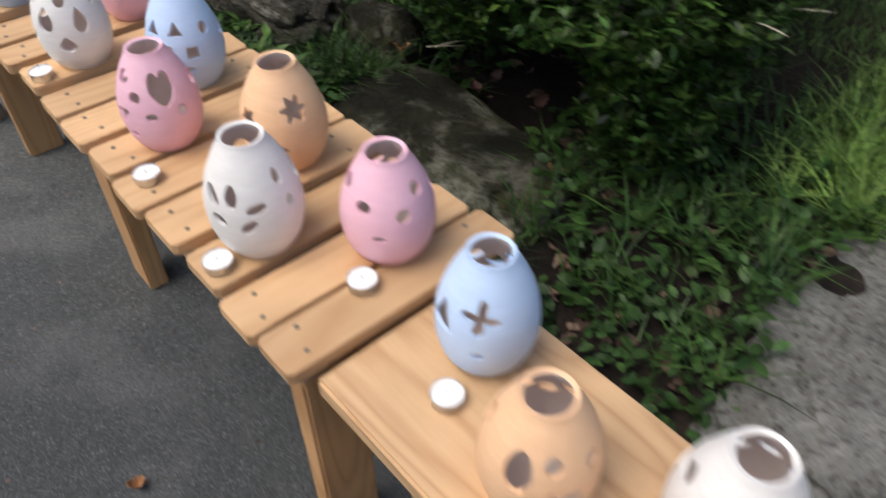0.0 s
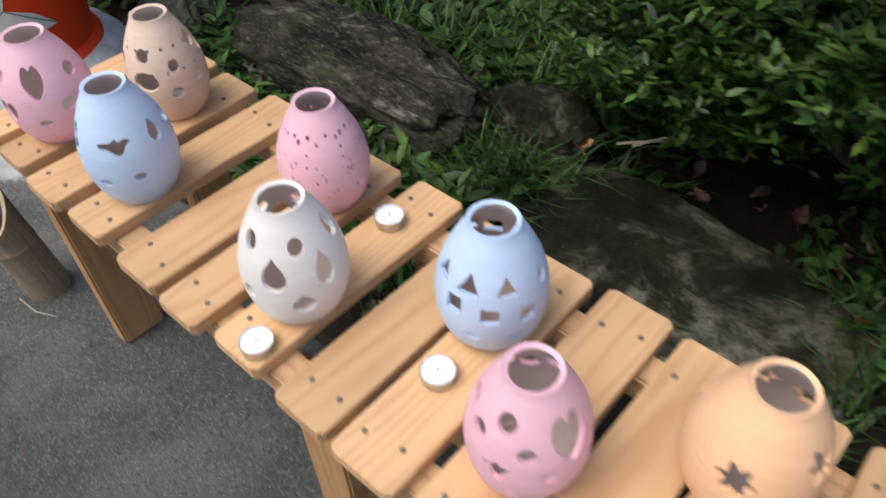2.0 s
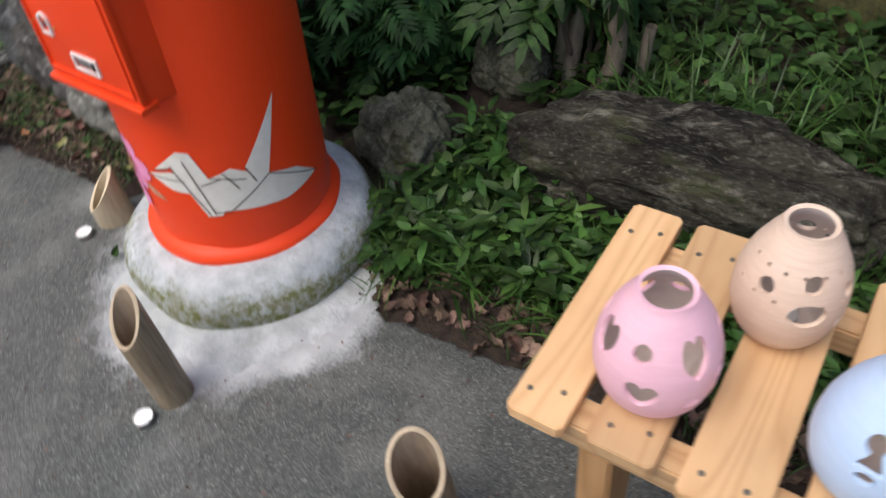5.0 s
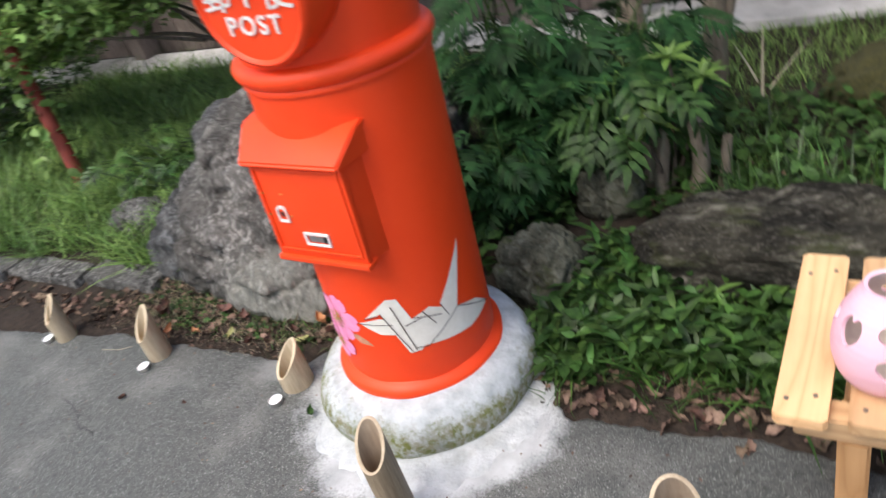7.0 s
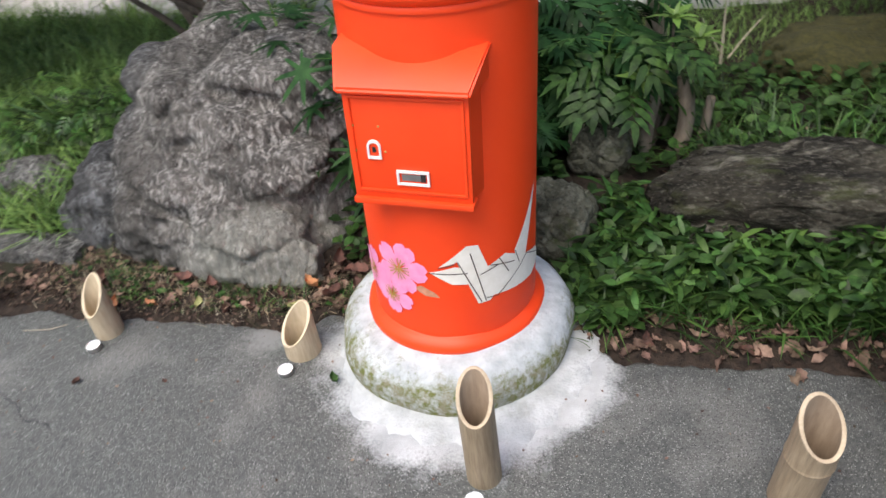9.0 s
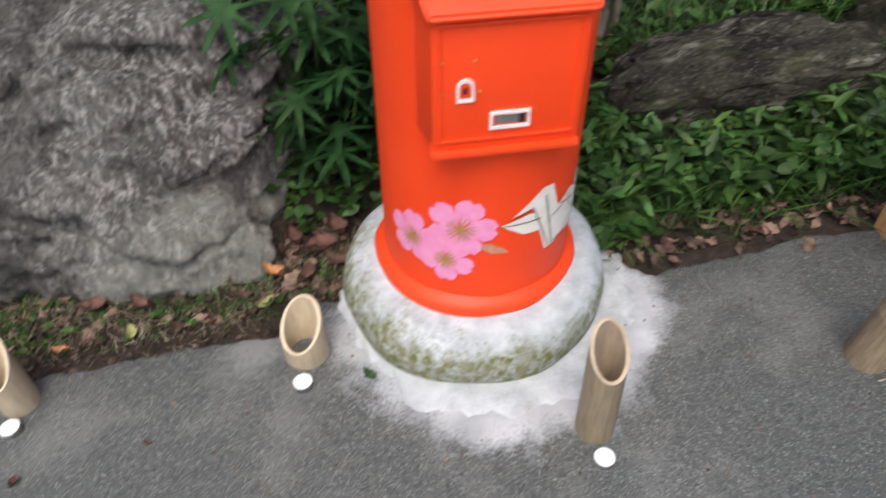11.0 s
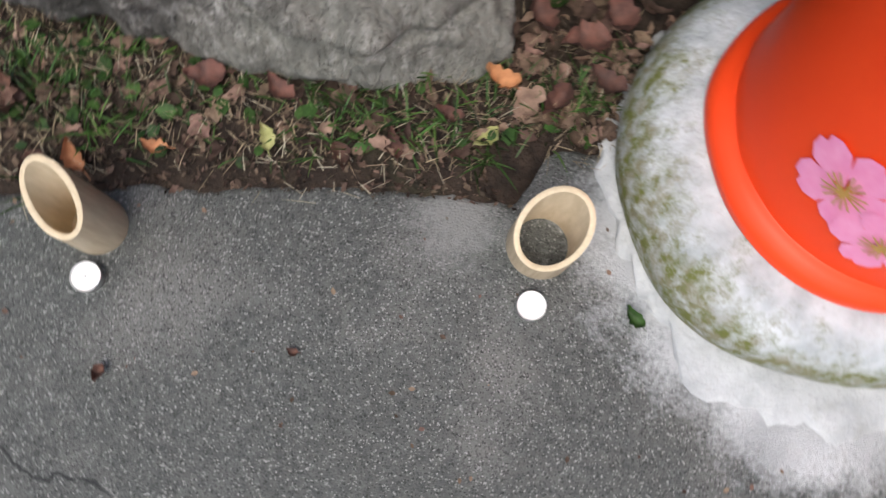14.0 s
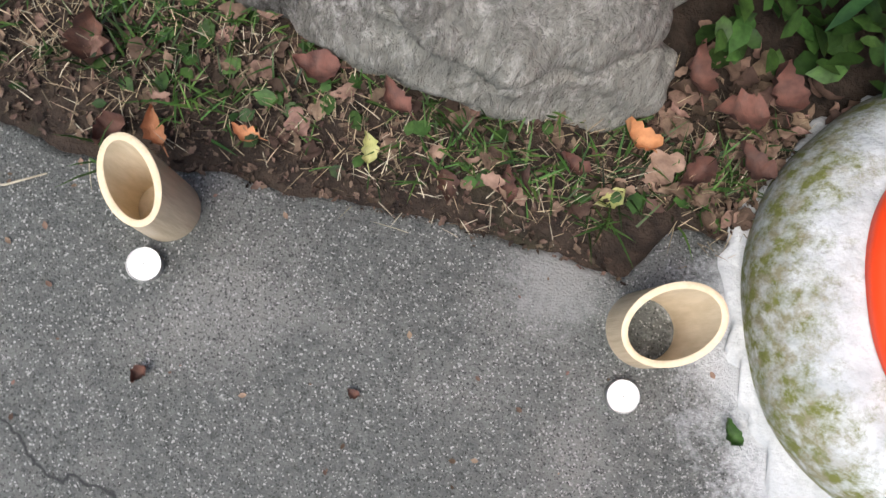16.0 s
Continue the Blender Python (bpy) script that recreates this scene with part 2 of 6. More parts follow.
def boulder_stone():
    """Grey rock with short white upright streaks, a dark blue-grey flank and a pale lichened foot."""
    m = weathered("streaked_rock", (0.058, 0.055, 0.050), (0.160, 0.151, 0.138), (0.44, 0.425, 0.40), 4.5, 42.0, 0.49, (1.6, 1.5, 0.55), 0.030, None, 0.11, (0.60, 0.78))
    n, link = m.node_tree.nodes, m.node_tree.links.new
    bsdf = n["Principled BSDF"]
    colour = bsdf.inputs["Base Color"].links[0].from_socket
    co = n.new("ShaderNodeTexCoord")
    warp = n.new("ShaderNodeTexNoise")
    warp.inputs["Scale"].default_value, warp.inputs["Detail"].default_value, warp.inputs["Roughness"].default_value = 9.0, 8.0, 0.65
    link(co.outputs["Object"], warp.inputs["Vector"])
    for centre, scale, a, b, tone, blend in (((-0.50, -0.20, 0.10), (1.0, 0.55, 0.45), 0.52, 0.36, (0.60, 0.64, 0.70), 'MULTIPLY'),
                                              ((0.26, -0.47, -0.02), (1.0, 1.0, 1.25), 0.47, 0.35, (0.38, 0.385, 0.335), 'MIX'),
                                              ((-0.60, -0.32, 0.0), (1.0, 1.0, 1.6), 0.40, 0.28, (0.40, 0.40, 0.39), 'MIX')):
        off = n.new("ShaderNodeVectorMath")
        off.operation = 'SUBTRACT'
        off.inputs[1].default_value = centre
        link(co.outputs["Object"], off.inputs[0])
        sc = n.new("ShaderNodeVectorMath")
        sc.operation = 'MULTIPLY'
        sc.inputs[1].default_value = scale
        link(off.outputs[0], sc.inputs[0])
        ln = n.new("ShaderNodeVectorMath")
        ln.operation = 'LENGTH'
        link(sc.outputs[0], ln.inputs[0])
        ad = n.new("ShaderNodeMath")
        ad.operation = 'MULTIPLY_ADD'
        ad.inputs[1].default_value = 0.30
        link(warp.outputs["Fac"], ad.inputs[0])
        link(ln.outputs["Value"], ad.inputs[2])
        r = n.new("ShaderNodeMapRange")
        r.inputs["From Min"].default_value, r.inputs["From Max"].default_value = a, b
        r.inputs["To Max"].default_value = 1.0 if blend == 'MULTIPLY' else 0.45
        link(ad.outputs[0], r.inputs["Value"])
        mx = n.new("ShaderNodeMix")
        mx.data_type, mx.blend_type = 'RGBA', blend
        link(r.outputs[0], mx.inputs[0])
        link(colour, mx.inputs[6])
        mx.inputs[7].default_value = (*tone, 1)
        colour = mx.outputs[2]
    link(colour, bsdf.inputs["Base Color"])
    return m


BOULDER = boulder_stone()
RED = material("red_paint", (0.84, 0.056, 0.009), (0.88, 0.066, 0.011), 9, 0.45, 0.12, 30, stain=(0.81, 0.052, 0.009), stain_scale=4, stain_from=0.6, bump_dist=0.002, spec=0.35)
WHITE_PAINT = material("white_paint", (0.72, 0.71, 0.68), (0.82, 0.81, 0.78), 60, 0.55, 0.1)
CRANE_PAINT = material("cream_paint", (0.73, 0.70, 0.62), (0.82, 0.79, 0.72), 50, 0.6, 0.1)
PINK_PAINT = material("pink_paint", (0.80, 0.25, 0.46), (0.86, 0.34, 0.55), 50, 0.6, 0.1)
GOLD_PAINT = material("ochre_paint", (0.42, 0.24, 0.06), (0.52, 0.30, 0.09), 60, 0.6, 0.1)
LEAF_PAINT = material("leaf_paint", (0.46, 0.19, 0.10), (0.60, 0.30, 0.19), 90, 0.6, 0.1)
LINE_PAINT = material("line_paint", (0.05, 0.035, 0.03), (0.08, 0.05, 0.04), 60, 0.6, 0.0)
STEEL = material("steel", (0.5, 0.5, 0.5), (0.62, 0.62, 0.62), 80, 0.35, 0.1, metal=1.0)
DARK = material("dark_void", (0.012, 0.012, 0.012), (0.02, 0.02, 0.02), 60, 0.8, 0.0)
ALU = material("aluminium", (0.68, 0.68, 0.68), (0.8, 0.8, 0.8), 60, 0.3, 0.1, metal=1.0)
WAX = material("wax", (0.82, 0.82, 0.80), (0.88, 0.88, 0.86), 60, 0.4, 0.1)
PINE = wood("pine", (0.51, 0.295, 0.140), (0.67, 0.435, 0.232), 1, random=0.16)
PINE_X = wood("pine_rail", (0.42, 0.24, 0.115), (0.62, 0.41, 0.225), 0)
PINE_Z = wood("pine_leg", (0.36, 0.185, 0.075), (0.53, 0.31, 0.145), 2)
OLD_WOOD = wood("weathered_boards", (0.11, 0.085, 0.072), (0.25, 0.205, 0.18), 2, random=0.35, rough=0.85)
BAMBOO = material("bamboo", (0.33, 0.265, 0.175), (0.46, 0.385, 0.27), 60, 0.5, 0.25, 120, stretch=(3, 3, 0.25), stain=(0.27, 0.21, 0.13), stain_scale=9, stain_from=0.6, random=0.1)
BAMBOO_OLD = material("aged_bamboo", (0.20, 0.15, 0.095), (0.34, 0.27, 0.18), 60, 0.55, 0.25, 120, stretch=(3, 3, 0.25), stain=(0.15, 0.11, 0.07), stain_scale=8, stain_from=0.56, random=0.08)
BAMBOO_CUT = material("bamboo_cut", (0.58, 0.47, 0.31), (0.68, 0.57, 0.40), 120, 0.7, 0.3)
AGED_CUT = material("aged_bamboo_cut", (0.44, 0.34, 0.23), (0.55, 0.45, 0.32), 120, 0.75, 0.3)
AGED_IN = material("aged_bamboo_inside", (0.28, 0.205, 0.14), (0.40, 0.31, 0.22), 40, 0.8, 0.3, stretch=(2, 2, 0.4))
BAMBOO_IN = material("bamboo_inside", (0.50, 0.40, 0.26), (0.64, 0.53, 0.37), 50, 0.7, 0.2, stretch=(2, 2, 0.4))
GLAZE = {
    "pink": material("pink_glaze", (0.82, 0.47, 0.56), (0.87, 0.52, 0.61), 35, 0.5, 0.15, 160, stretch=(1, 1, 5), bump_dist=0.001),
    "blue": material("blue_glaze", (0.50, 0.65, 0.87), (0.55, 0.70, 0.92), 35, 0.45, 0.15, 160, stretch=(1, 1, 5), bump_dist=0.001),
    "peach": material("peach_glaze", (0.82, 0.50, 0.28), (0.88, 0.56, 0.33), 35, 0.55, 0.15, 160, stretch=(1, 1, 5), bump_dist=0.001),
    "white": material("white_glaze", (0.76, 0.73, 0.69), (0.83, 0.80, 0.76), 35, 0.5, 0.15, 160, stretch=(1, 1, 5), bump_dist=0.001),
    "beige": material("beige_glaze", (0.70, 0.52, 0.40), (0.78, 0.60, 0.48), 35, 0.6, 0.3, 120, stretch=(1, 1, 8), bump_dist=0.002),
}
CLAY = material("bare_clay", (0.74, 0.64, 0.59), (0.82, 0.72, 0.67), 40, 0.85, 0.2)
LEAF = material("leaf", (0.013, 0.033, 0.008), (0.056, 0.118, 0.027), 50, 0.5, 0.2, island=0.45, translucent=0.2, spec=0.25)
AZALEA = material("azalea_leaf", (0.004, 0.012, 0.003), (0.072, 0.142, 0.025), 13, 0.42, 0.15, island=0.75, translucent=0.12, spec=0.35)
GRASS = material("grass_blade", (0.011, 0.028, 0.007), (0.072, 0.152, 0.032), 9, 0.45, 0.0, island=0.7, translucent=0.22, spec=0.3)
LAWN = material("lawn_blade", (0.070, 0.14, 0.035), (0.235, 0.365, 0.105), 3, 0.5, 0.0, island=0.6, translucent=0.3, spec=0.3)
# brighter copy of lawn_blade, with sunlight put into the colour
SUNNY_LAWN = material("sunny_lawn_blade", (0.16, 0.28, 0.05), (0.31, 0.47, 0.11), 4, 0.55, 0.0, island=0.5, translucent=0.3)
LOBED = material("lobed_leaf", (0.007, 0.027, 0.008), (0.027, 0.075, 0.021), 30, 0.6, 0.25, island=0.45, translucent=0.2, spec=0.15)
YOUNG = material("young_leaf", (0.09, 0.17, 0.03), (0.15, 0.25, 0.05), 30, 0.5, 0.2, island=0.3, translucent=0.3)
TRUNK = material("smooth_bark", (0.13, 0.105, 0.078), (0.27, 0.225, 0.17), 30, 0.85, 0.5, 60, stretch=(2, 2, 0.6), stain=(0.20, 0.21, 0.15), stain_scale=6)
BARK = material("bark", (0.045, 0.035, 0.026), (0.13, 0.105, 0.08), 40, 0.9, 0.8, 70, stretch=(2, 2, 0.5), bump_dist=0.006)
LITTER = material("dead_leaf", (0.060, 0.038, 0.027), (0.215, 0.145, 0.108), 40, 0.85, 0.4, island=0.75, translucent=0.1, spec=0.2)
CRUMB = material("leaf_crumb", (0.030, 0.021, 0.015), (0.120, 0.085, 0.062), 60, 0.9, 0.3, island=0.8, spec=0.2)
ORANGE_LEAF = material("orange_leaf", (0.24, 0.10, 0.04), (0.46, 0.22, 0.10), 45, 0.75, 0.4, random=0.25)
YELLOW_LEAF = material("yellow_leaf", (0.26, 0.27, 0.09), (0.38, 0.38, 0.16), 60, 0.7, 0.3, random=0.2)
RED_LEAF = material("red_leaf", (0.040, 0.020, 0.015), (0.135, 0.060, 0.042), 45, 0.75, 0.4, random=0.25)
STRAW = material("straw", (0.28, 0.25, 0.17), (0.46, 0.42, 0.32), 40, 0.8, 0.2, island=0.3)
DRY_GRASS = material("dead_grass", (0.16, 0.125, 0.075), (0.36, 0.29, 0.19), 40, 0.85, 0.2, island=0.6)
MOSS = material("moss", (0.018, 0.022, 0.006), (0.070, 0.064, 0.016), 90, 0.95, 0.8, 160, bump_dist=0.01)
GREY_STONE = material("grey_kerb_stone", (0.44, 0.43, 0.415), (0.64, 0.63, 0.61), 12, 0.9, 0.5, 40, stain=(0.24, 0.24, 0.22), stain_scale=3, stain_from=0.56)
RED_POST = material("dull_red_paint", (0.20, 0.03, 0.02), (0.28, 0.05, 0.03), 30, 0.7, 0.3)


def base_concrete():
    """White-painted concrete that is worn and grows moss on its lower, bulging side."""
    m = material("mossy_concrete", (0.34, 0.37, 0.38), (0.55, 0.585, 0.60), 24, 0.9, 0.7, 70, stain=(0.36, 0.37, 0.36), stain_scale=16, stain_from=0.58, bump_dist=0.006)
    nt, n = m.node_tree, m.node_tree.nodes
    link, bsdf = nt.links.new, n["Principled BSDF"]
    old = bsdf.inputs["Base Color"].links[0].from_socket
    co = n.new("ShaderNodeTexCoord")
    sep = n.new("ShaderNodeSeparateXYZ")
    link(co.outputs["Object"], sep.inputs[0])
    t = n.new("ShaderNodeTexNoise")
    t.inputs["Scale"].default_value, t.inputs["Detail"].default_value, t.inputs["Roughness"].default_value = 13.0, 12.0, 0.85
    link(co.outputs["Object"], t.inputs["Vector"])
    a = n.new("ShaderNodeMath")
    a.operation = 'MULTIPLY_ADD'
    a.inputs[1].default_value = 0.24
    link(t.outputs["Fac"], a.inputs[0])
    neg = n.new("ShaderNodeMath")
    neg.operation = 'MULTIPLY'
    neg.inputs[1].default_value = -1.0
    link(sep.outputs["Z"], neg.inputs[0])
    side = n.new("ShaderNodeMath")
    side.operation = 'MULTIPLY_ADD'
    side.inputs[1].default_value = -0.07
    link(sep.outputs["X"], side.inputs[0])
    link(neg.outputs[0], side.inputs[2])
    link(side.outputs[0], a.inputs[2])
    r = n.new("ShaderNodeMapRange")
    r.inputs["From Min"].default_value, r.inputs["From Max"].default_value = 0.010, 0.042
    link(a.outputs[0], r.inputs["Value"])
    mo = n.new("ShaderNodeMix")
    mo.data_type = 'RGBA'
    mo.inputs[6].default_value, mo.inputs[7].default_value = (0.21, 0.20, 0.125, 1), (0.125, 0.135, 0.028, 1)
    t2 = n.new("ShaderNodeTexNoise")
    t2.inputs["Scale"].default_value, t2.inputs["Detail"].default_value = 42.0, 8.0
    link(co.outputs["Object"], t2.inputs["Vector"])
    r2 = n.new("ShaderNodeMapRange")
    r2.inputs["From Min"].default_value, r2.inputs["From Max"].default_value = 0.42, 0.56
    link(t2.outputs["Fac"], r2.inputs["Value"])
    link(r2.outputs[0], mo.inputs[0])
    mx = n.new("ShaderNodeMix")
    mx.data_type = 'RGBA'
    t3 = n.new("ShaderNodeTexNoise")
    t3.inputs["Scale"].default_value, t3.inputs["Detail"].default_value, t3.inputs["Roughness"].default_value = 55.0, 8.0, 0.7
    link(co.outputs["Object"], t3.inputs["Vector"])
    r3 = n.new("ShaderNodeMapRange")
    r3.inputs["From Min"].default_value, r3.inputs["From Max"].default_value, r3.inputs["To Min"].default_value = 0.38, 0.56, 0.34
    link(t3.outputs["Fac"], r3.inputs["Value"])
    speck = n.new("ShaderNodeMath")
    speck.operation = 'MULTIPLY'
    link(r.outputs[0], speck.inputs[0])
    link(r3.outputs[0], speck.inputs[1])
    link(speck.outputs[0], mx.inputs[0])
    link(old, mx.inputs[6])
    link(mo.outputs[2], mx.inputs[7])
    link(mx.outputs[2], bsdf.inputs["Base Color"])
    return m


CEMENT = material("white_cement", (0.36, 0.375, 0.38), (0.56, 0.58, 0.585), 16, 0.92, 0.8, 90, stain=(0.33, 0.335, 0.32), stain_scale=11, stain_from=0.57, bump_dist=0.006, spec=0.25)
CONCRETE = base_concrete()


def worn_asphalt():
    """The path's asphalt: darker towards the bench, with white cement brushed out round the post box."""
    nt, n = ASPHALT.node_tree, ASPHALT.node_tree.nodes
    link, bsdf = nt.links.new, n["Principled BSDF"]
    old = bsdf.inputs["Base Color"].links[0].from_socket
    co = n.new("ShaderNodeTexCoord")

    def warped(value, steps):
        for sc, amount in steps:
            t = n.new("ShaderNodeTexNoise")
            t.inputs["Scale"].default_value, t.inputs["Detail"].default_value = sc, 4.0
            link(co.outputs["Object"], t.inputs["Vector"])
            a = n.new("ShaderNodeMath")
            a.operation = 'MULTIPLY_ADD'
            a.inputs[1].default_value = amount
            link(t.outputs["Fac"], a.inputs[0])
            link(value, a.inputs[2])
            value = a.outputs[0]
        return value

    def stretch(value, a, b):
        r = n.new("ShaderNodeMapRange")
        r.inputs["From Min"].default_value, r.inputs["From Max"].default_value = a, b
        link(value, r.inputs["Value"])
        return r.outputs[0]

    def mixed(fac, a, b, blend='MIX'):
        mx = n.new("ShaderNodeMix")
        mx.data_type, mx.blend_type = 'RGBA', blend
        link(fac, mx.inputs[0])
        for v, s in ((a, mx.inputs[6]), (b, mx.inputs[7])):
            if isinstance(v, tuple):
                s.default_value = (*v, 1)
            else:
                link(v, s)
        return mx.outputs[2]

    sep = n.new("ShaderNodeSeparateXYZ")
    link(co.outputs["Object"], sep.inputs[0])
    bench_side = stretch(warped(sep.outputs["X"], ((0.8, 2.2), (5.0, 0.5))), 0.7, 2.2)
    colour = mixed(bench_side, old, (0.50, 0.51, 0.54), 'MULTIPLY')
    off = n.new("ShaderNodeVectorMath")
    off.operation = 'SUBTRACT'
    off.inputs[1].default_value = (-0.835, 0.305, 0)
    link(co.outputs["Object"], off.inputs[0])
    ln = n.new("ShaderNodeVectorMath")
    ln.operation = 'LENGTH'
    link(off.outputs[0], ln.inputs[0])
    worn = warped(ln.outputs["Value"], ((4.5, 0.22), (26.0, 0.11), (150.0, 0.09)))
    t = n.new("ShaderNodeTexNoise")
    t.inputs["Scale"].default_value, t.inputs["Detail"].default_value = 13.0, 7.0
    link(co.outputs["Object"], t.inputs["Vector"])
    white = mixed(stretch(t.outputs["Fac"], 0.35, 0.65), (0.38, 0.395, 0.40), (0.60, 0.62, 0.625))
    bare = n.new("ShaderNodeVectorMath")
    bare.operation = 'DISTANCE'
    bare.inputs[1].default_value = (-1.365, 0.272, 0)
    link(co.outputs["Object"], bare.inputs[0])
    scuffed = warped(bare.outputs["Value"], ((14.0, 0.12), (70.0, 0.10), (220.0, 0.06)))
    colour = mixed(stretch(scuffed, 0.165, 0.215), (0.24, 0.245, 0.235), colour)
    colour = mixed(stretch(worn, 0.525, 0.595), white, colour)

    def along(direction):
        d = n.new("ShaderNodeVectorMath")
        d.operation = 'DOT_PRODUCT'
        d.inputs[1].default_value = direction
        link(shift.outputs[0], d.inputs[0])
        return d.outputs["Value"]

    shift = n.new("ShaderNodeVectorMath")
    shift.operation = 'SUBTRACT'
    shift.inputs[1].default_value = (-1.88, -0.010, 0)
    link(co.outputs["Object"], shift.inputs[0])
    across = n.new("ShaderNodeMath")
    across.operation = 'ABSOLUTE'
    link(warped(along((0.36, 0.933, 0)), ((11.0, 0.07), (60.0, 0.012))), across.inputs[0])
    away = n.new("ShaderNodeMath")
    away.operation = 'ABSOLUTE'
    link(along((0.933, -0.36, 0)), away.inputs[0])
    crack = n.new("ShaderNodeMath")
    crack.operation = 'MAXIMUM'
    link(stretch(across.outputs[0], 0.0008, 0.0030), crack.inputs[0])
    link(stretch(away.outputs[0], 0.12, 0.17), crack.inputs[1])
    colour = mixed(crack.outputs[0], (0.030, 0.032, 0.032), colour)
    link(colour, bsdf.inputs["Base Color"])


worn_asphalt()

# ---- builders ----


def part(name, bm, mat, parent=None, label="", smooth=None):
    """Links a bmesh (or a mesh) as one mesh object under a thing or a part."""
    if isinstance(bm, bmesh.types.BMesh):
        me = bpy.data.meshes.new(name)
        bm.to_mesh(me)
        bm.free()
    else:
        me = bm
    if mat and not me.materials:
        me.materials.append(mat)
    if smooth is not None:
        me.shade_smooth() if smooth is True else me.set_sharp_from_angle(angle=radians(smooth))
    ob = new(name, me)
    if parent:
        ob.parent = parent
    if label:
        ob["label"] = label
    return ob


def thing(name, m, label, category, group="", kind=""):
    ob = new(name)
    ob.empty_display_size = 0.05
    ob.matrix_basis = m
    return tagged(ob, label, category, group, kind)


def box(x0, x1, y0, y1, z0, z1, bevel=0.0, seg=2, bm=None):
    own = bm is None
    bm = bm or bmesh.new()
    b = bmesh.ops.create_cube(bm, size=1.0)
    bmesh.ops.scale(bm, vec=(x1 - x0, y1 - y0, z1 - z0), verts=b["verts"])
    bmesh.ops.translate(bm, vec=((x0 + x1) / 2, (y0 + y1) / 2, (z0 + z1) / 2), verts=b["verts"])
    if bevel and own:
        bmesh.ops.bevel(bm, geom=bm.edges[:], offset=bevel, segments=seg, affect='EDGES', profile=0.6)
    return bm


def lathe(profile, n=64, caps=True, wobble=0.0, seed=0):
    bm = bmesh.new()
    rings = []
    for k, (r, z) in enumerate(profile):
        ring = []
        for i in range(n):
            a = 2 * math.pi * i / n
            w = 1 + wobble * noise.noise(Vector((2.2 * math.cos(a), 2.2 * math.sin(a), z * 7 + seed)))
            ring.append(bm.verts.new((r * w * math.cos(a), r * w * math.sin(a), z)))
        rings.append(ring)
    for a, b in zip(rings, rings[1:]):
        for i in range(n):
            bm.faces.new((a[i], a[(i + 1) % n], b[(i + 1) % n], b[i]))
    if caps:
        bm.faces.new(rings[0][::-1])
        bm.faces.new(rings[-1])
    bmesh.ops.recalc_face_normals(bm, faces=bm.faces[:])
    return bm


def mesh_arrays(name, verts, faces):
    """A mesh from an array of places and an array of faces of one size."""
    verts, faces = np.asarray(verts, np.float32), np.asarray(faces, np.int32)
    me = bpy.data.meshes.new(name)
    k = faces.shape[1]
    me.vertices.add(len(verts))
    me.vertices.foreach_set("co", verts.ravel())
    me.loops.add(faces.size)
    me.loops.foreach_set("vertex_index", faces.ravel())
    me.polygons.add(len(faces))
    me.polygons.foreach_set("loop_start", np.arange(0, faces.size, k, dtype=np.int32))
    me.update(calc_edges=True)
    me.validate()
    return me


def smoothstep(a, b, x):
    """0 at a, 1 at b, with soft ends; a may be the greater."""
    t = np.clip((np.asarray(x, float) - a) / (b - a), 0, 1)
    return t * t * (3 - 2 * t)


rng = np.random.default_rng(7)


def ovate(width=0.42, fold=0.12, curl=0.15):
    """An oval leaf of length 1 along y, folded on its midrib, drooping at the tip."""
    ys, ws = (0.0, 0.25, 0.6, 1.0), (0.0, 0.85, 1.0, 0.0)
    v = [(0, 0, 0)]
    for y, w in list(zip(ys, ws))[1:3]:
        z = -curl * y * y
        v += [(-width / 2 * w, y, z + fold * width * w), (0, y, z), (width / 2 * w, y, z + fold * width * w)]
    v.append((0, 1, -curl))
    f = [(0, 2, 1), (0, 3, 2), (1, 2, 5), (1, 5, 4), (2, 3, 6), (2, 6, 5), (4, 5, 7), (5, 6, 7)]
    return np.array(v, float), np.array(f)


def ragged(width, seed, curl=0.2):
    """A dry leaf with a torn, toothed outline, cupped and crumpled."""
    r = random.Random(seed)
    k, v, f = 9, [], []
    for i in range(k):
        t = i / (k - 1)
        w = width / 2 * (math.sin(math.pi * (0.04 + 0.92 * t) ** 0.85) ** 0.8)
        z = curl * (t - 0.5) ** 2 * 2 + r.uniform(-0.05, 0.05)
        left, right = (w * r.uniform(0.55, 1.2) for _ in range(2))
        bend = 0.08 * math.sin(3 * t + seed)
        v += [(bend - left, t + r.uniform(-0.04, 0.04), z + r.uniform(0.0, 0.16)), (bend, t, z), (bend + right, t + r.uniform(-0.04, 0.04), z + r.uniform(0.0, 0.16))]
    for i in range(k - 1):
        a = 3 * i
        f += [(a, a + 1, a + 4), (a, a + 4, a + 3), (a + 1, a + 2, a + 5), (a + 1, a + 5, a + 4)]
    return np.array(v, float), np.array(f)


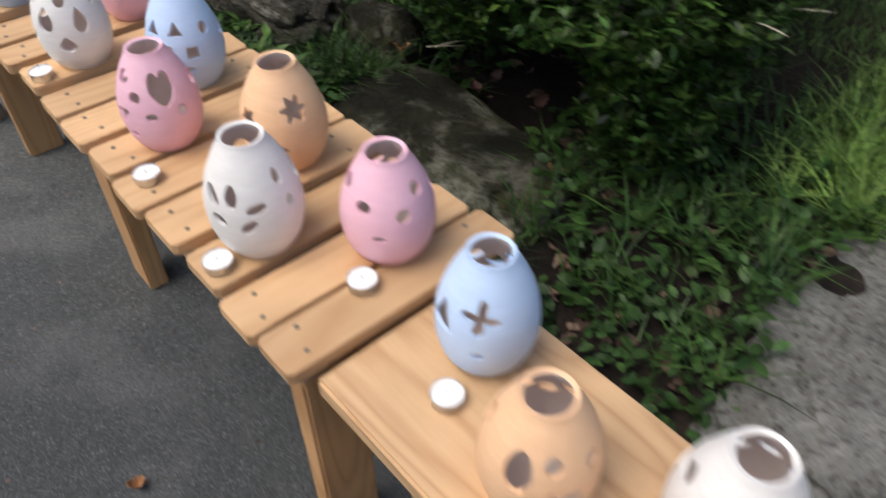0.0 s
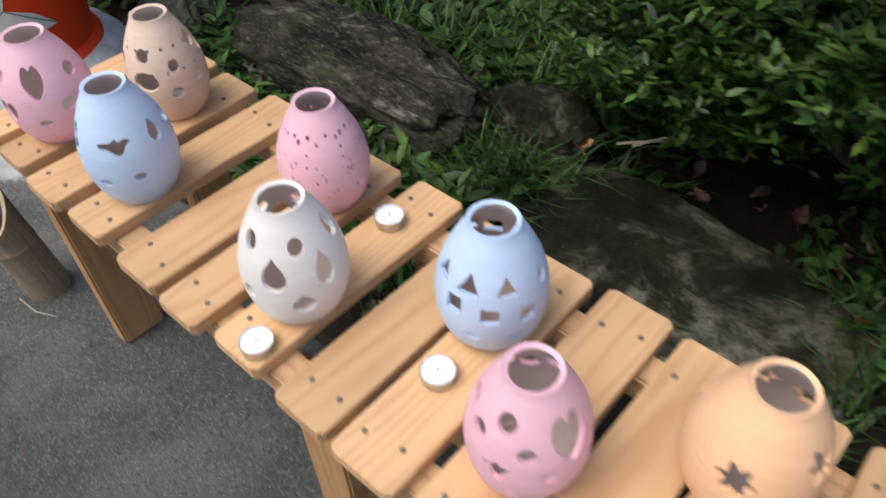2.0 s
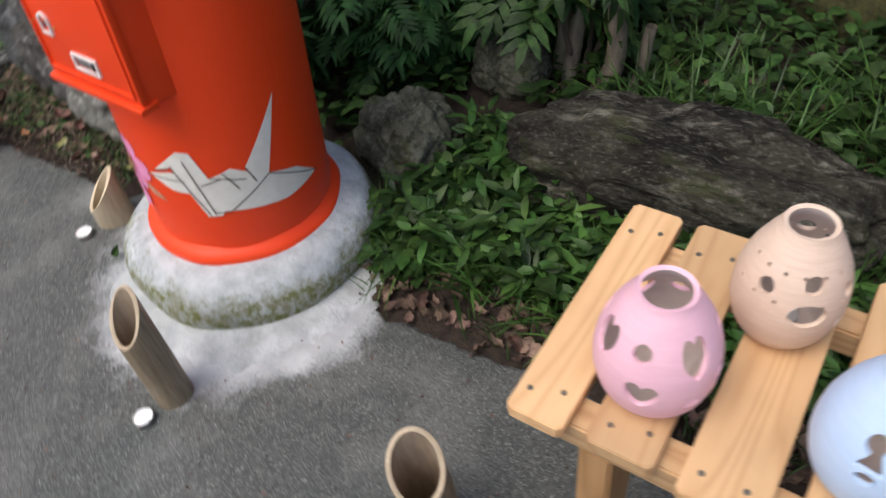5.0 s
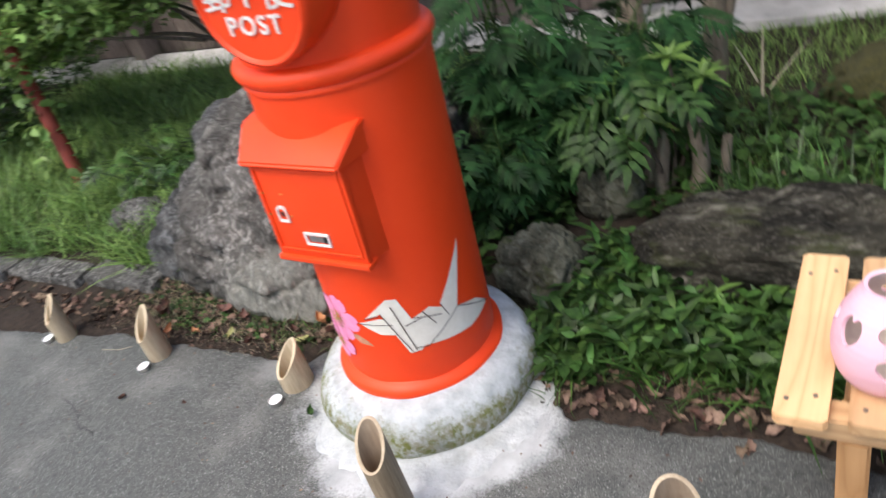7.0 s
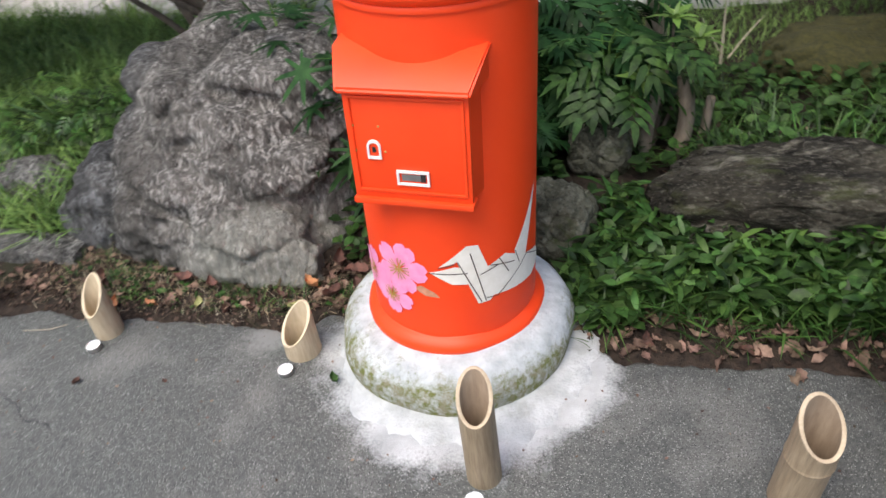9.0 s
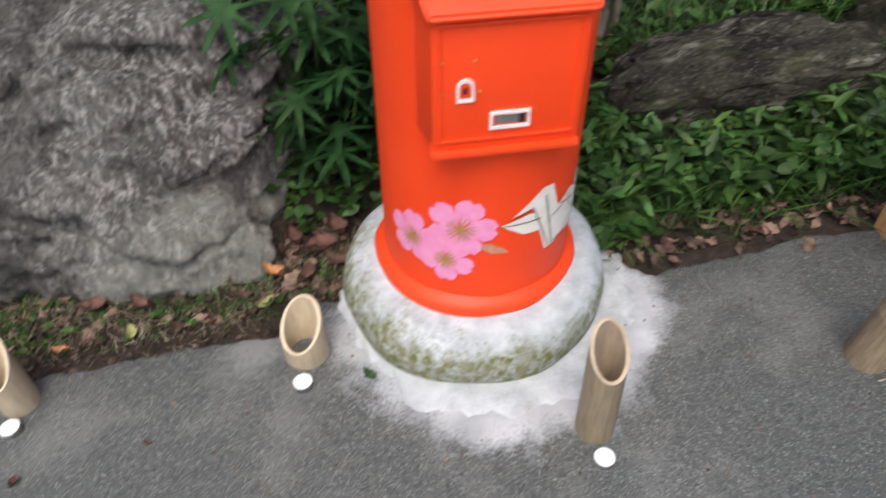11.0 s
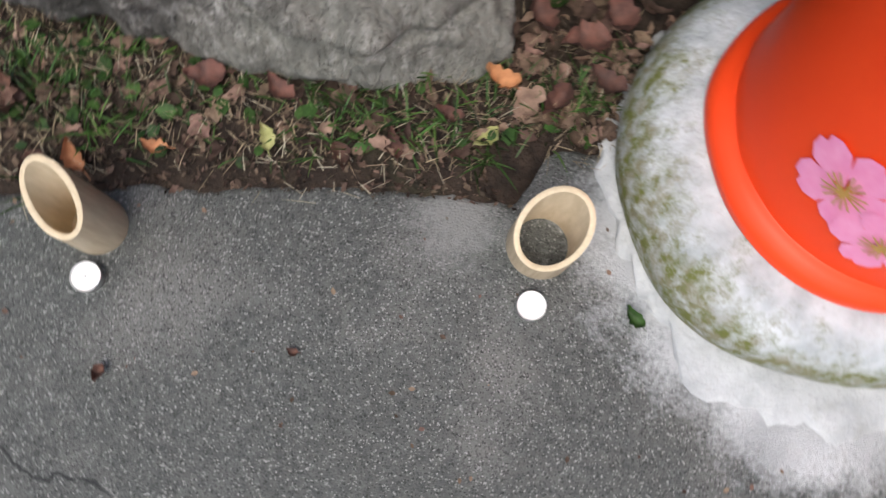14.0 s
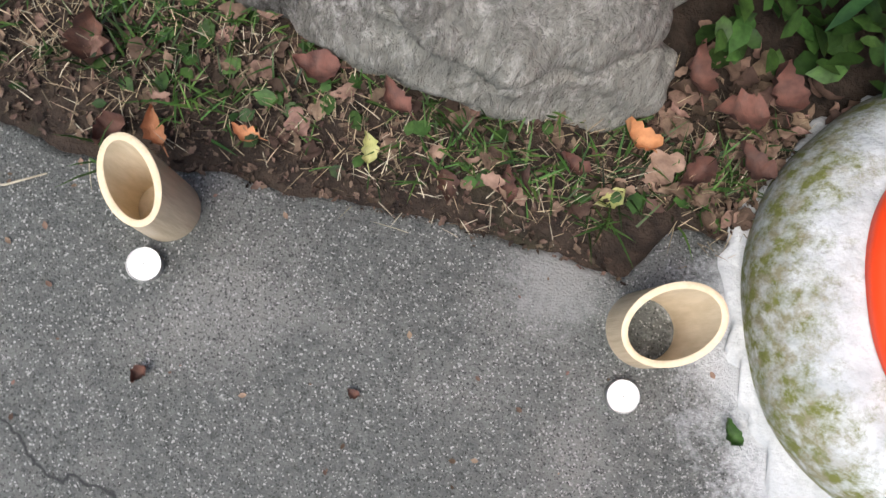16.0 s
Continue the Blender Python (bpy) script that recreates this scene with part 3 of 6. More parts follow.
def lobed(lobes=7, depth=0.52, narrow=0.95):
    """A deeply cut hand-shaped leaf, its stalk at the origin, about 1 long."""
    v, centre = [(0, 0.28, 0.02)], np.array((0, 0.28))
    outline = []
    for i in range(lobes):
        a = radians(-150 + 300 * (i + 0.5) / lobes)
        r = 0.72 - 0.26 * abs(math.sin(a / 2)) ** 1.5
        step = radians(300 / lobes)
        for da, k in ((-0.5, 1 - depth), (-0.28, 0.55), (-0.2, 0.75), (0, 1.0), (0.2, 0.75), (0.28, 0.55)):
            b = a + da * step * (narrow if abs(da) in (0.2, 0.28) else 1)
            rr = r * k
            outline.append((centre[0] + rr * math.sin(b), centre[1] + rr * math.cos(b), -0.25 * rr * rr))
    outline.append((0, 0.02, 0))
    v += outline
    n = len(outline)
    f = [(0, 1 + (i + 1) % n, 1 + i) for i in range(n)]
    return np.array(v, float), np.array(f)


def pinnate(pairs=5, width=0.30, droop=0.22):
    """A feathery leaf of length 1 along y: pairs of narrow pointed leaflets and one at the end."""
    v, f = [], []

    def leaflet(x, y, a, l):
        k = len(v)
        dx, dy = math.sin(a), math.cos(a)
        for s, w in ((0, 0), (0.25, -width * 0.42), (0.25, width * 0.42), (0.6, -width * 0.40), (0.6, width * 0.40), (1, 0)):
            px, py = x + l * (s * dx + w * dy), y + l * (s * dy - w * dx)
            v.append((px, py, -droop * (px * px + py * py) + 0.10 * l * (w != 0)))
        f.extend([(k, k + 2, k + 1), (k + 1, k + 2, k + 3), (k + 2, k + 4, k + 3), (k + 3, k + 4, k + 5)])

    for i in range(pairs):
        t = i / pairs
        for s in (-1, 1):
            leaflet(0, 0.12 + 0.62 * t + 0.03 * s, s * (1.05 - 0.4 * t), 0.46 * (1 - 0.45 * t) * (0.8 + 0.4 * min(1.0, 2 * t)))
    leaflet(0, 0.62, 0.0, 0.40)
    return np.array(v, float), np.array(f)


def scatter(template, places, heading, pitch, roll, size):
    """Copies of one leaf at many places: arrays of place, compass heading, rise, roll and length."""
    tv, tf = template
    n = len(places)
    ch, sh, cp, sp, cr, sr = np.cos(heading), np.sin(heading), np.cos(pitch), np.sin(pitch), np.cos(roll), np.sin(roll)
    fwd = np.stack([ch * cp, sh * cp, sp], 1)
    side = np.stack([sh, -ch, 0 * sh], 1)
    up = np.cross(side, fwd)
    s2, u2 = side * cr[:, None] + up * sr[:, None], up * cr[:, None] - side * sr[:, None]
    v = places[:, None] + size[:, None, None] * (tv[None, :, 0:1] * s2[:, None] + tv[None, :, 1:2] * fwd[:, None] + tv[None, :, 2:3] * u2[:, None])
    f = tf[None] + (np.arange(n) * len(tv))[:, None, None]
    return v.reshape(-1, 3), f.reshape(-1, 3)


def joined(pieces):
    vs, fs, k = [], [], 0
    for v, f in pieces:
        vs.append(v)
        fs.append(f + k)
        k += len(v)
    return np.concatenate(vs), np.concatenate(fs)


def blades(base, heading, lean, length, width, droop):
    """Curved grass blades, each of five triangles."""
    n = len(base)
    out = np.stack([np.cos(heading), np.sin(heading), 0 * heading], 1)
    side = np.stack([-np.sin(heading), np.cos(heading), 0 * heading], 1)
    rows = []
    for s, w in ((0, 1.0), (0.35, 0.95), (0.7, 0.7)):
        c = base + (out * (np.sin(lean) * s + droop * s * s)[:, None] + np.array((0, 0, 1.0)) * (np.cos(lean) * s - 0.55 * droop * s * s)[:, None]) * length[:, None]
        rows += [c - side * (width * w / 2)[:, None], c + side * (width * w / 2)[:, None]]
    tip = base + (out * (np.sin(lean) + droop)[:, None] + np.array((0, 0, 1.0)) * (np.cos(lean) - 0.55 * droop)[:, None]) * length[:, None]
    v = np.stack(rows + [tip], 1)
    f = np.array([(0, 1, 3), (0, 3, 2), (2, 3, 5), (2, 5, 4), (4, 5, 6)])
    return v.reshape(-1, 3), (f[None] + (np.arange(n) * 7)[:, None, None]).reshape(-1, 3)


def tube(points, radii, n=8):
    """A round stem along a line of points."""
    vs, fs = [], []
    pts = [Vector(p) for p in points]
    for k, p in enumerate(pts):
        d = (pts[min(k + 1, len(pts) - 1)] - pts[max(k - 1, 0)]).normalized()
        a = d.orthogonal().normalized()
        b = d.cross(a)
        for i in range(n):
            t = 2 * math.pi * i / n
            vs.append(p + (a * math.cos(t) + b * math.sin(t)) * radii[k])
    for k in range(len(pts) - 1):
        for i in range(n):
            j = (i + 1) % n
            fs += [(k * n + i, k * n + j, (k + 1) * n + j), (k * n + i, (k + 1) * n + j, (k + 1) * n + i)]
    return np.array([tuple(v) for v in vs]), np.array(fs)


# ---- ground ----


EDGE_X = np.arange(-6.0, 5.0, 0.004)
EDGE_Y = np.array([0.030 * noise.fractal(Vector((x * 4.0, 3.3, 0.0)), 0.8, 2.1, 6) + 0.006 * noise.fractal(Vector((x * 45.0, 9.1, 0.0)), 0.6, 2.1, 4) for x in EDGE_X])


def edge_y(x):
    """The ragged far edge of the asphalt."""
    x = np.asarray(x, float)
    ragged = np.interp(x, EDGE_X, EDGE_Y)
    return (0.292 + ragged - 0.09 * smoothstep(-1.95, -2.6, x) + 0.06 * np.exp(-((x + 0.05) / 0.2) ** 2)
            + 0.10 * smoothstep(-1.30, -1.22, x) * smoothstep(-0.46, -0.56, x))


def ground_z(x, y):
    """Height of the soil."""
    x, y = np.asarray(x, float), np.asarray(y, float)
    e = edge_y(x)
    z = -0.03 + 0.035 * smoothstep(e - 0.05, e + 0.02, y)
    z = z + smoothstep(e + 0.12, 0.95, y) * (0.055 + 0.055 * smoothstep(-0.3, 0.5, x))
    z = z - 0.19 * np.exp(-((x - 0.74) / 0.27) ** 2 - ((y - 0.965) / 0.075) ** 2)
    bump = 0.010 * np.sin(x * 11 + 2 * np.sin(y * 7)) * np.sin(y * 13 + 1) + 0.006 * np.sin(x * 31 + 1) * np.sin(y * 29)
    return z + bump * smoothstep(e, e + 0.1, y)


def build_ground():
    fx = np.concatenate([[-600, -200, -60, -25, -12, -7], np.arange(-4.6, 3.2, 0.04), [4, 6, 10, 25, 60, 200, 600]])
    fy = np.concatenate([[-600, -100, -20, -5, -1], np.arange(0.1, 3.4, 0.04), [3.8, 5, 8, 14, 30, 80, 200, 600]])
    X, Y = np.meshgrid(fx, fy)
    Z = ground_z(X, Y)
    v = np.stack([X, Y, Z], -1).reshape(-1, 3)
    w = len(fx)
    i, j = np.meshgrid(np.arange(len(fy) - 1), np.arange(w - 1), indexing="ij")
    a = (i * w + j).ravel()
    f = np.stack([a, a + 1, a + w + 1, a + w], 1)
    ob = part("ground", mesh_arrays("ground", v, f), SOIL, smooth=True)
    tagged(ob, "dark moist garden soil strewn with dead leaves, shade painted in its hollow", "ground", kind="structure")
    # asphalt slab with its broken edge
    xs = np.concatenate([[-300, -80, -20, -8], np.arange(-4.5, 3.2, 0.006), [8, 20, 80, 300]])
    e = edge_y(xs)
    rows = [np.stack([xs, np.full_like(xs, y), np.zeros_like(xs)], 1) for y in (-300, -60, -10, -3, -1.5, -0.6, 0.0, 0.15)]
    rows += [np.stack([xs, e - 0.012, np.zeros_like(xs)], 1), np.stack([xs, e, np.full_like(xs, -0.006)], 1), np.stack([xs, e + 0.004, np.full_like(xs, -0.04)], 1)]
    v, w = np.concatenate(rows), len(xs)
    i, j = np.meshgrid(np.arange(len(rows) - 1), np.arange(w - 1), indexing="ij")
    a = (i * w + j).ravel()
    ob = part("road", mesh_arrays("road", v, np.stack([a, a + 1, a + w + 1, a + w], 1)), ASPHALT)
    tagged(ob, "worn grey asphalt path with a crumbling edge", "path", kind="structure")


build_ground()

# ---- rocks ----


def rock(name, centre, half, turn, seed, mat, label, rough=0.16, flat=0.0, power=2.6, lean=0.0, back=0.0, lumps=(), ledges=()):
    """A weathered boulder: a rounded block pushed about by noise, with ledges and a flattened foot."""
    bm = bmesh.new()
    bmesh.ops.create_icosphere(bm, subdivisions=6, radius=1.0)
    off = Vector((seed * 3.7, seed * 1.9, seed * 5.3))
    hx, hy, hz = half
    for v in bm.verts:
        d = v.co.normalized()
        k = (abs(d.x) ** power + abs(d.y) ** power + abs(d.z) ** power) ** (-1 / power)
        p = d * k
        w = noise.fractal(d * 1.3 + off, 1.0, 2.0, 3) * rough * 1.6
        ridge = abs(noise.noise(d * 3.1 + off * 2)) * rough * 0.8
        crack = -max(0.0, 0.10 - abs(noise.noise(d * 2.2 + off * 3))) * rough * 5
        fine = noise.fractal(d * 9 + off, 0.8, 2.0, 4) * rough * 0.22
        p = p * (1 + w - ridge + crack + fine)
        if flat and p.z > flat:
            p.z = flat + (p.z - flat) * 0.25
        v.co = (p.x * hx + lean * p.z * hx, p.y * hy + back * p.z * hy, p.z * hz)
    for cx, cy, cz, rx, ry, rz in lumps:
        made = bmesh.ops.create_icosphere(bm, subdivisions=5, radius=1.0)["verts"]
        for v in made:
            d = v.co.normalized()
            k = 1 + noise.fractal(d * 1.5 + off * 4 + Vector((cx * 9, 0, 0)), 1.0, 2.0, 3) * rough * 1.8 - abs(noise.noise(d * 3.3 + off)) * rough + noise.fractal(d * 8 + off, 0.8, 2.0, 4) * rough * 0.3
            v.co = (cx + d.x * k * rx, cy + d.y * k * ry, cz + d.z * k * rz)
    if lumps:
        me = bpy.data.meshes.new("rock_source")
        bm.to_mesh(me)
        bm.free()
        tmp = new("rock_source", me)
        mod = tmp.modifiers.new("shell", 'REMESH')
        mod.mode, mod.voxel_size = 'VOXEL', 0.008
        bm = bmesh.new()
        bm.from_mesh(bpy.data.meshes.new_from_object(tmp.evaluated_get(bpy.context.evaluated_depsgraph_get())))
        bpy.data.objects.remove(tmp)
        bmesh.ops.smooth_vert(bm, verts=bm.verts[:], factor=0.6, use_axis_x=True, use_axis_y=True, use_axis_z=True)
        bm.normal_update()
        for v in bm.verts:
            q = Vector((v.co.x, v.co.y, v.co.z * 0.6))
            v.co += v.normal * (0.011 * noise.fractal(q * 5 + off, 1.0, 2.1, 5) - 0.007 * max(0.0, 0.12 - abs(noise.noise(Vector((q.x * 1.5, q.y * 1.5, q.z * 6)) + off))) * 8)
    if ledges:
        bm.normal_update()
        for v in bm.verts:
            q, push = v.co.copy(), 0.0
            for z0, slope, bend, amp in ledges:
                f = q.z - (z0 + slope * max(0.0, bend - q.x) + 0.045 * noise.noise(Vector((q.x * 5, q.y * 5, seed))) + 0.015 * noise.noise(Vector((q.x * 19, q.y * 19, seed))))
                strong = smoothstep(-0.25, 0.25, noise.noise(Vector((q.x * 3.1, z0 * 20, seed))))
                push += amp * (0.35 + 0.65 * float(strong)) * (0.7 * math.exp(-((f - 0.045) / 0.040) ** 2) - math.exp(-(f / 0.014) ** 2) - 0.35 * math.exp(-((f + 0.035) / 0.03) ** 2))
            crag = noise.multi_fractal(Vector((q.x * 7, q.y * 7, q.z * 4.5)) + off, 0.9, 2.2, 5)
            v.co += v.normal * (push + 0.006 * (crag - 1.0))
    ob = part(name, bm, mat, smooth=True)
    ob.matrix_basis = pose(*centre, 0, 0, turn)
    return tagged(ob, label, "rock")


rock("boulder", (-1.66, 1.00, 0.03), (0.55, 0.45, 0.555), -6, 3, BOULDER, "big grey boulder with pale streaks and ledges at the path edge", 0.125, power=2.2, lean=0.16, back=0.12,
     lumps=((0.24, -0.44, 0.0, 0.17, 0.09, 0.13), (0.12, -0.40, 0.03, 0.24, 0.15, 0.20), (-0.10, -0.36, 0.08, 0.26, 0.18, 0.22), (-0.34, -0.30, 0.05, 0.20, 0.20, 0.20), (0.10, -0.27, 0.22, 0.30, 0.18, 0.16)),
     ledges=((0.09, 0.34, 0.22, 0.034), (0.29, 0.10, 0.30, 0.028), (0.42, -0.10, 0.30, 0.022)))
rock("boulder", (-0.045, 0.82, 0.10), (0.385, 0.155, 0.17), 4, 8, ROCK_BROWN, "long brown weathered rock lying among grass", 0.12, power=3.0)
rock("flat_stone", (0.83, 0.775, 0.03), (0.38, 0.165, 0.125), -7, 5, ROCK_MOSSY, "low mossy flat stone with pale lichen in dark soil", 0.10, flat=0.8, power=3.2)
rock("flat_stone", (2.03, 0.95, 0.03), (0.42, 0.42, 0.13), 12, 12, ROCK_PALE, "large pale flat stepping stone among leaves", 0.10, flat=0.7, power=3.2)
rock("stone", (1.24, 0.98, 0.07), (0.13, 0.09, 0.08), 20, 15, ROCK_MOSSY, "small rough garden stone half hidden by leaves", 0.14)
rock("stone", (-0.69, 0.735, 0.05), (0.135, 0.11, 0.145), -10, 18, GREEN_STONE, "small mossy stone with green stains beside the post box", 0.14)
rock("stone", (-0.59, 1.05, 0.12), (0.095, 0.08, 0.095), 10, 21, GREEN_STONE, "small grey round stone among ground cover", 0.10)
rock("stone", (0.42, 0.94, 0.12), (0.13, 0.09, 0.10), 0, 25, ROCK_MOSSY, "dark mossy stone in shade behind grass", 0.12)
rock("stone", (-2.50, 0.82, 0.06), (0.15, 0.11, 0.10), 15, 28, ROCK, "small grey stone at the edge of the grass", 0.12)
rock("mossy_mound", (0.24, 1.72, 0.05), (0.34, 0.22, 0.19), 5, 31, MOSS, "low mound covered in olive moss", 0.10)

# stone kerb along the path
for k, (x0, x1) in enumerate(((-3.5, -3.0), (-2.98, -2.52), (-2.5, -2.1))):
    bm = box(x0, x1, -0.06, 0.06, -0.05, 0.045, 0.012)
    bmesh.ops.subdivide_edges(bm, edges=[e for e in bm.edges if e.calc_length() > 0.1], cuts=5, use_grid_fill=True)
    for v in bm.verts:
        v.co += noise.noise_vector(v.co * 14) * 0.008
    ob = part("kerb_stone", bm, ROCK, smooth=40)
    ob.location = (0, 0.47 + 0.03 * k, 0)
    tagged(ob, "worn grey kerb stone edging the grass", "kerb", "kerb along the path")

# ---- post box ----
axis_z = Vector((0.041, 0.041, 1.0)).normalized()
axis_x = (Vector((1, 0, 0)) - axis_z * axis_z.x).normalized()
axis_y = axis_z.cross(axis_x)
POST = Matrix.Translation((-0.8756, 0.360, 0.0)) @ Matrix((axis_x, axis_y, axis_z)).transposed().to_4x4()
BODY_R = 0.188

base = part("concrete_base", lathe([(0.17, 0.128), (0.2, 0.127), (0.225, 0.122), (0.248, 0.112), (0.266, 0.093), (0.277, 0.068), (0.282, 0.045), (0.28, 0.022), (0.276, 0.0), (0.274, -0.02)][::-1], 96, True, 0.03, 2), CONCRETE, smooth=True)
base.matrix_basis = pose(-0.8756, 0.360, 0.0)
tagged(base, "round white concrete plinth with worn paint and green moss", "plinth")

def cement_skirt():
    """A thin uneven apron of cement trowelled round the foot of the plinth."""
    n, rows = 180, []
    a = np.arange(n) * 2 * math.pi / n
    edge = np.array([0.052 * noise.fractal(Vector((math.cos(t) * 2.2, math.sin(t) * 2.2, 4.0)), 0.7, 2.2, 6) for t in a])
    for k, (r, z) in enumerate(((0.255, 0.011), (0.275, 0.0105), (0.290, 0.009), (0.300, 0.007), (0.308, 0.0045), (0.314, 0.002), (0.318, -0.004))):
        rough = np.array([0.002 * noise.fractal(Vector((math.cos(t) * r * 30, math.sin(t) * r * 30, 1.0)), 0.8, 2.1, 4) for t in a]) if 0 < k < 5 else 0.0
        rr = r + edge * k / 6
        rows.append(np.stack([rr * np.cos(a) + 0.034 * k / 6, rr * np.sin(a) - 0.036 * k / 6, z + rough + 0 * a], 1))
    i, j = np.meshgrid(np.arange(len(rows) - 1), np.arange(n), indexing="ij")
    p, q = (i * n + j).ravel(), (i * n + (j + 1) % n).ravel()
    ob = part("cement_apron", mesh_arrays("cement_apron", np.concatenate(rows), np.stack([p, p + n, q + n, q], 1)), CEMENT, smooth=True)
    ob.matrix_basis = pose(-0.8756, 0.360, 0.0)
    return tagged(ob, "thin uneven white cement apron round the plinth", "cement")


cement_skirt()
post_box = thing("post_box", POST, "bright orange-red cylindrical old-style Japanese post box on concrete plinth", "post box")
part("body", lathe([(BODY_R, 0.10), (BODY_R, 0.875)], 96), RED, post_box, smooth=40)
part("foot_ring", lathe([(0.196, 0.112), (0.2085, 0.118), (0.2095, 0.131), (0.204, 0.141), (0.196, 0.147), (0.190, 0.151), (0.1875, 0.155)], 128, True, 0.022, 5), RED, post_box, smooth=60)
part("rim_band", lathe([(0.185, 0.858), (0.1925, 0.860), (0.1935, 0.867), (0.191, 0.871), (0.196, 0.875), (0.201, 0.882), (0.203, 0.891), (0.200, 0.900), (0.194, 0.906), (0.187, 0.910)], 96), RED, post_box, smooth=60)
part("upper_body", lathe([(0.180, 0.895), (0.180, 1.16), (0.19, 1.165), (0.21, 1.175), (0.215, 1.19), (0.21, 1.205), (0.19, 1.235), (0.15, 1.27), (0.09, 1.295), (0.03, 1.303), (0.002, 1.304)], 96), RED, post_box, smooth=50)

# collection box on the front, with a sloping hood
BX0, BX1, BZ0, BZ1, BY = -0.122, 0.106, 0.507, 0.734, -0.213
bm = box(BX0 + 0.006, BX1 - 0.006, BY + 0.006, -0.10, BZ0 + 0.006, BZ1 + 0.01, 0.005)
for v in bm.verts:
    if v.co.y > -0.15:
        v.co.x += math.copysign(0.024, v.co.x)
case = part("collection_box", bm, RED, post_box, smooth=40)
bm = box(BX0, BX1, BY, BY + 0.014, BZ0 + 0.012, BZ1, 0.004)
door = part("door", bm, RED, case, smooth=40)
for x0, x1, z0, z1 in ((BX0 + 0.008, BX0 + 0.014, BZ0 + 0.03, BZ1 - 0.012), (BX1 - 0.014, BX1 - 0.008, BZ0 + 0.03, BZ1 - 0.012),
                       (BX0 + 0.008, BX1 - 0.008, BZ0 + 0.026, BZ0 + 0.032), (BX0 + 0.008, BX1 - 0.008, BZ1 - 0.014, BZ1 - 0.008)):
    part("door_bead", box(x0, x1, BY - 0.0035, BY + 0.003, z0, z1, 0.0015), RED, case)
part("bottom_lip", box(BX0 - 0.003, BX1 + 0.003, BY - 0.009, BY + 0.03, BZ0, BZ0 + 0.013, 0.005), RED, case, smooth=40)
bm = bmesh.new()
hood = [(-0.228, BZ1 - 0.002), (-0.228, BZ1 + 0.008), (-0.165, BZ1 + 0.062), (-0.10, BZ1 + 0.07), (-0.10, BZ1 - 0.002)]
lo = [bm.verts.new((BX0 - 0.006 - (0.020 if y > -0.2 else 0), y, z)) for y, z in hood]
hi = [bm.verts.new((BX1 + 0.006 + (0.020 if y > -0.2 else 0), y, z)) for y, z in hood]
bm.faces.new(lo)
bm.faces.new(hi[::-1])
for i in range(5):
    bm.faces.new((lo[i], hi[i], hi[(i + 1) % 5], lo[(i + 1) % 5]))
bmesh.ops.recalc_face_normals(bm, faces=bm.faces[:])
bmesh.ops.bevel(bm, geom=bm.edges[:], offset=0.004, segments=2, affect='EDGES')
part("hood", bm, RED, case, smooth=40)


def plate(name, w, h, x, z, round_top, label):
    bm = bmesh.new()
    pts = []
    if round_top:
        pts = [(-w / 2, -h / 2), (w / 2, -h / 2)] + [(w / 2 * math.cos(a), h / 2 - w / 2 + w / 2 * math.sin(a)) for a in np.linspace(0, math.pi, 9)]
    else:
        pts = [(-w / 2, -h / 2), (w / 2, -h / 2), (w / 2, h / 2), (-w / 2, h / 2)]
    k = 0.72 if round_top else 0.86
    outer = [bm.verts.new((x + a, BY - 0.004, z + b)) for a, b in pts]
    inner = [bm.verts.new((x + a * k, BY - 0.004, z + b * (k if round_top else 0.68))) for a, b in pts]
    back = [bm.verts.new((x + a, BY + 0.002, z + b)) for a, b in pts]
    sunk = [bm.verts.new((x + a * k, BY - 0.0008, z + b * (k if round_top else 0.68))) for a, b in pts]
    n = len(pts)
    for i in range(n):
        j = (i + 1) % n
        bm.faces.new((outer[i], outer[j], inner[j], inner[i]))
        bm.faces.new((back[i], back[j], outer[j], outer[i]))
        bm.faces.new((inner[i], inner[j], sunk[j], sunk[i]))
    bmesh.ops.recalc_face_normals(bm, faces=bm.faces[:])
    return part(name, bm, WHITE_PAINT, case, label)


plate("key_plate", 0.026, 0.038, -0.073, 0.622, True, "white-edged keyhole plate")
part("keyhole", box(-0.0815, -0.0645, BY - 0.0018, BY + 0.002, 0.609, 0.635, 0.003), RED, case)
part("key_slot", box(-0.0765, -0.0695, BY - 0.003, BY + 0.002, 0.616, 0.627, 0.001), DARK, case)
plate("slot_plate", 0.062, 0.030, -0.004, 0.567, False, "white-edged label holder")
part("label_card", box(-0.026, 0.010, BY - 0.0016, BY + 0.002, 0.5605, 0.5735), STEEL, case)
part("label_window", box(0.010, 0.0195, BY - 0.0022, BY + 0.002, 0.560, 0.574), DARK, case)
for x, z in ((-0.108, 0.668), (-0.06, 0.668), (-0.108, 0.618), (-0.052, 0.618)):
    bm = bmesh.new()
    bmesh.ops.create_uvsphere(bm, u_segments=10, v_segments=6, radius=0.0022)
    ob = part("rivet", bm, GOLD_PAINT, case)
    ob.location = (x, BY - 0.001, z)

# round sign with raised letters and a lid over the letter slot
SX, SZ, SR, SY = 0.022, 1.045, 0.123, -0.212
bm = lathe([(SR - 0.004, 0.10), (SR, 0.096), (SR, 0.012), (SR - 0.003, 0.004), (SR - 0.009, 0.0), (SR - 0.014, 0.003), (SR - 0.016, 0.006)][::-1], 72)
sign = part("sign_disc", bm, RED, post_box, smooth=45)
sign.matrix_basis = pose(SX, SY, SZ, -90, 0, 0)


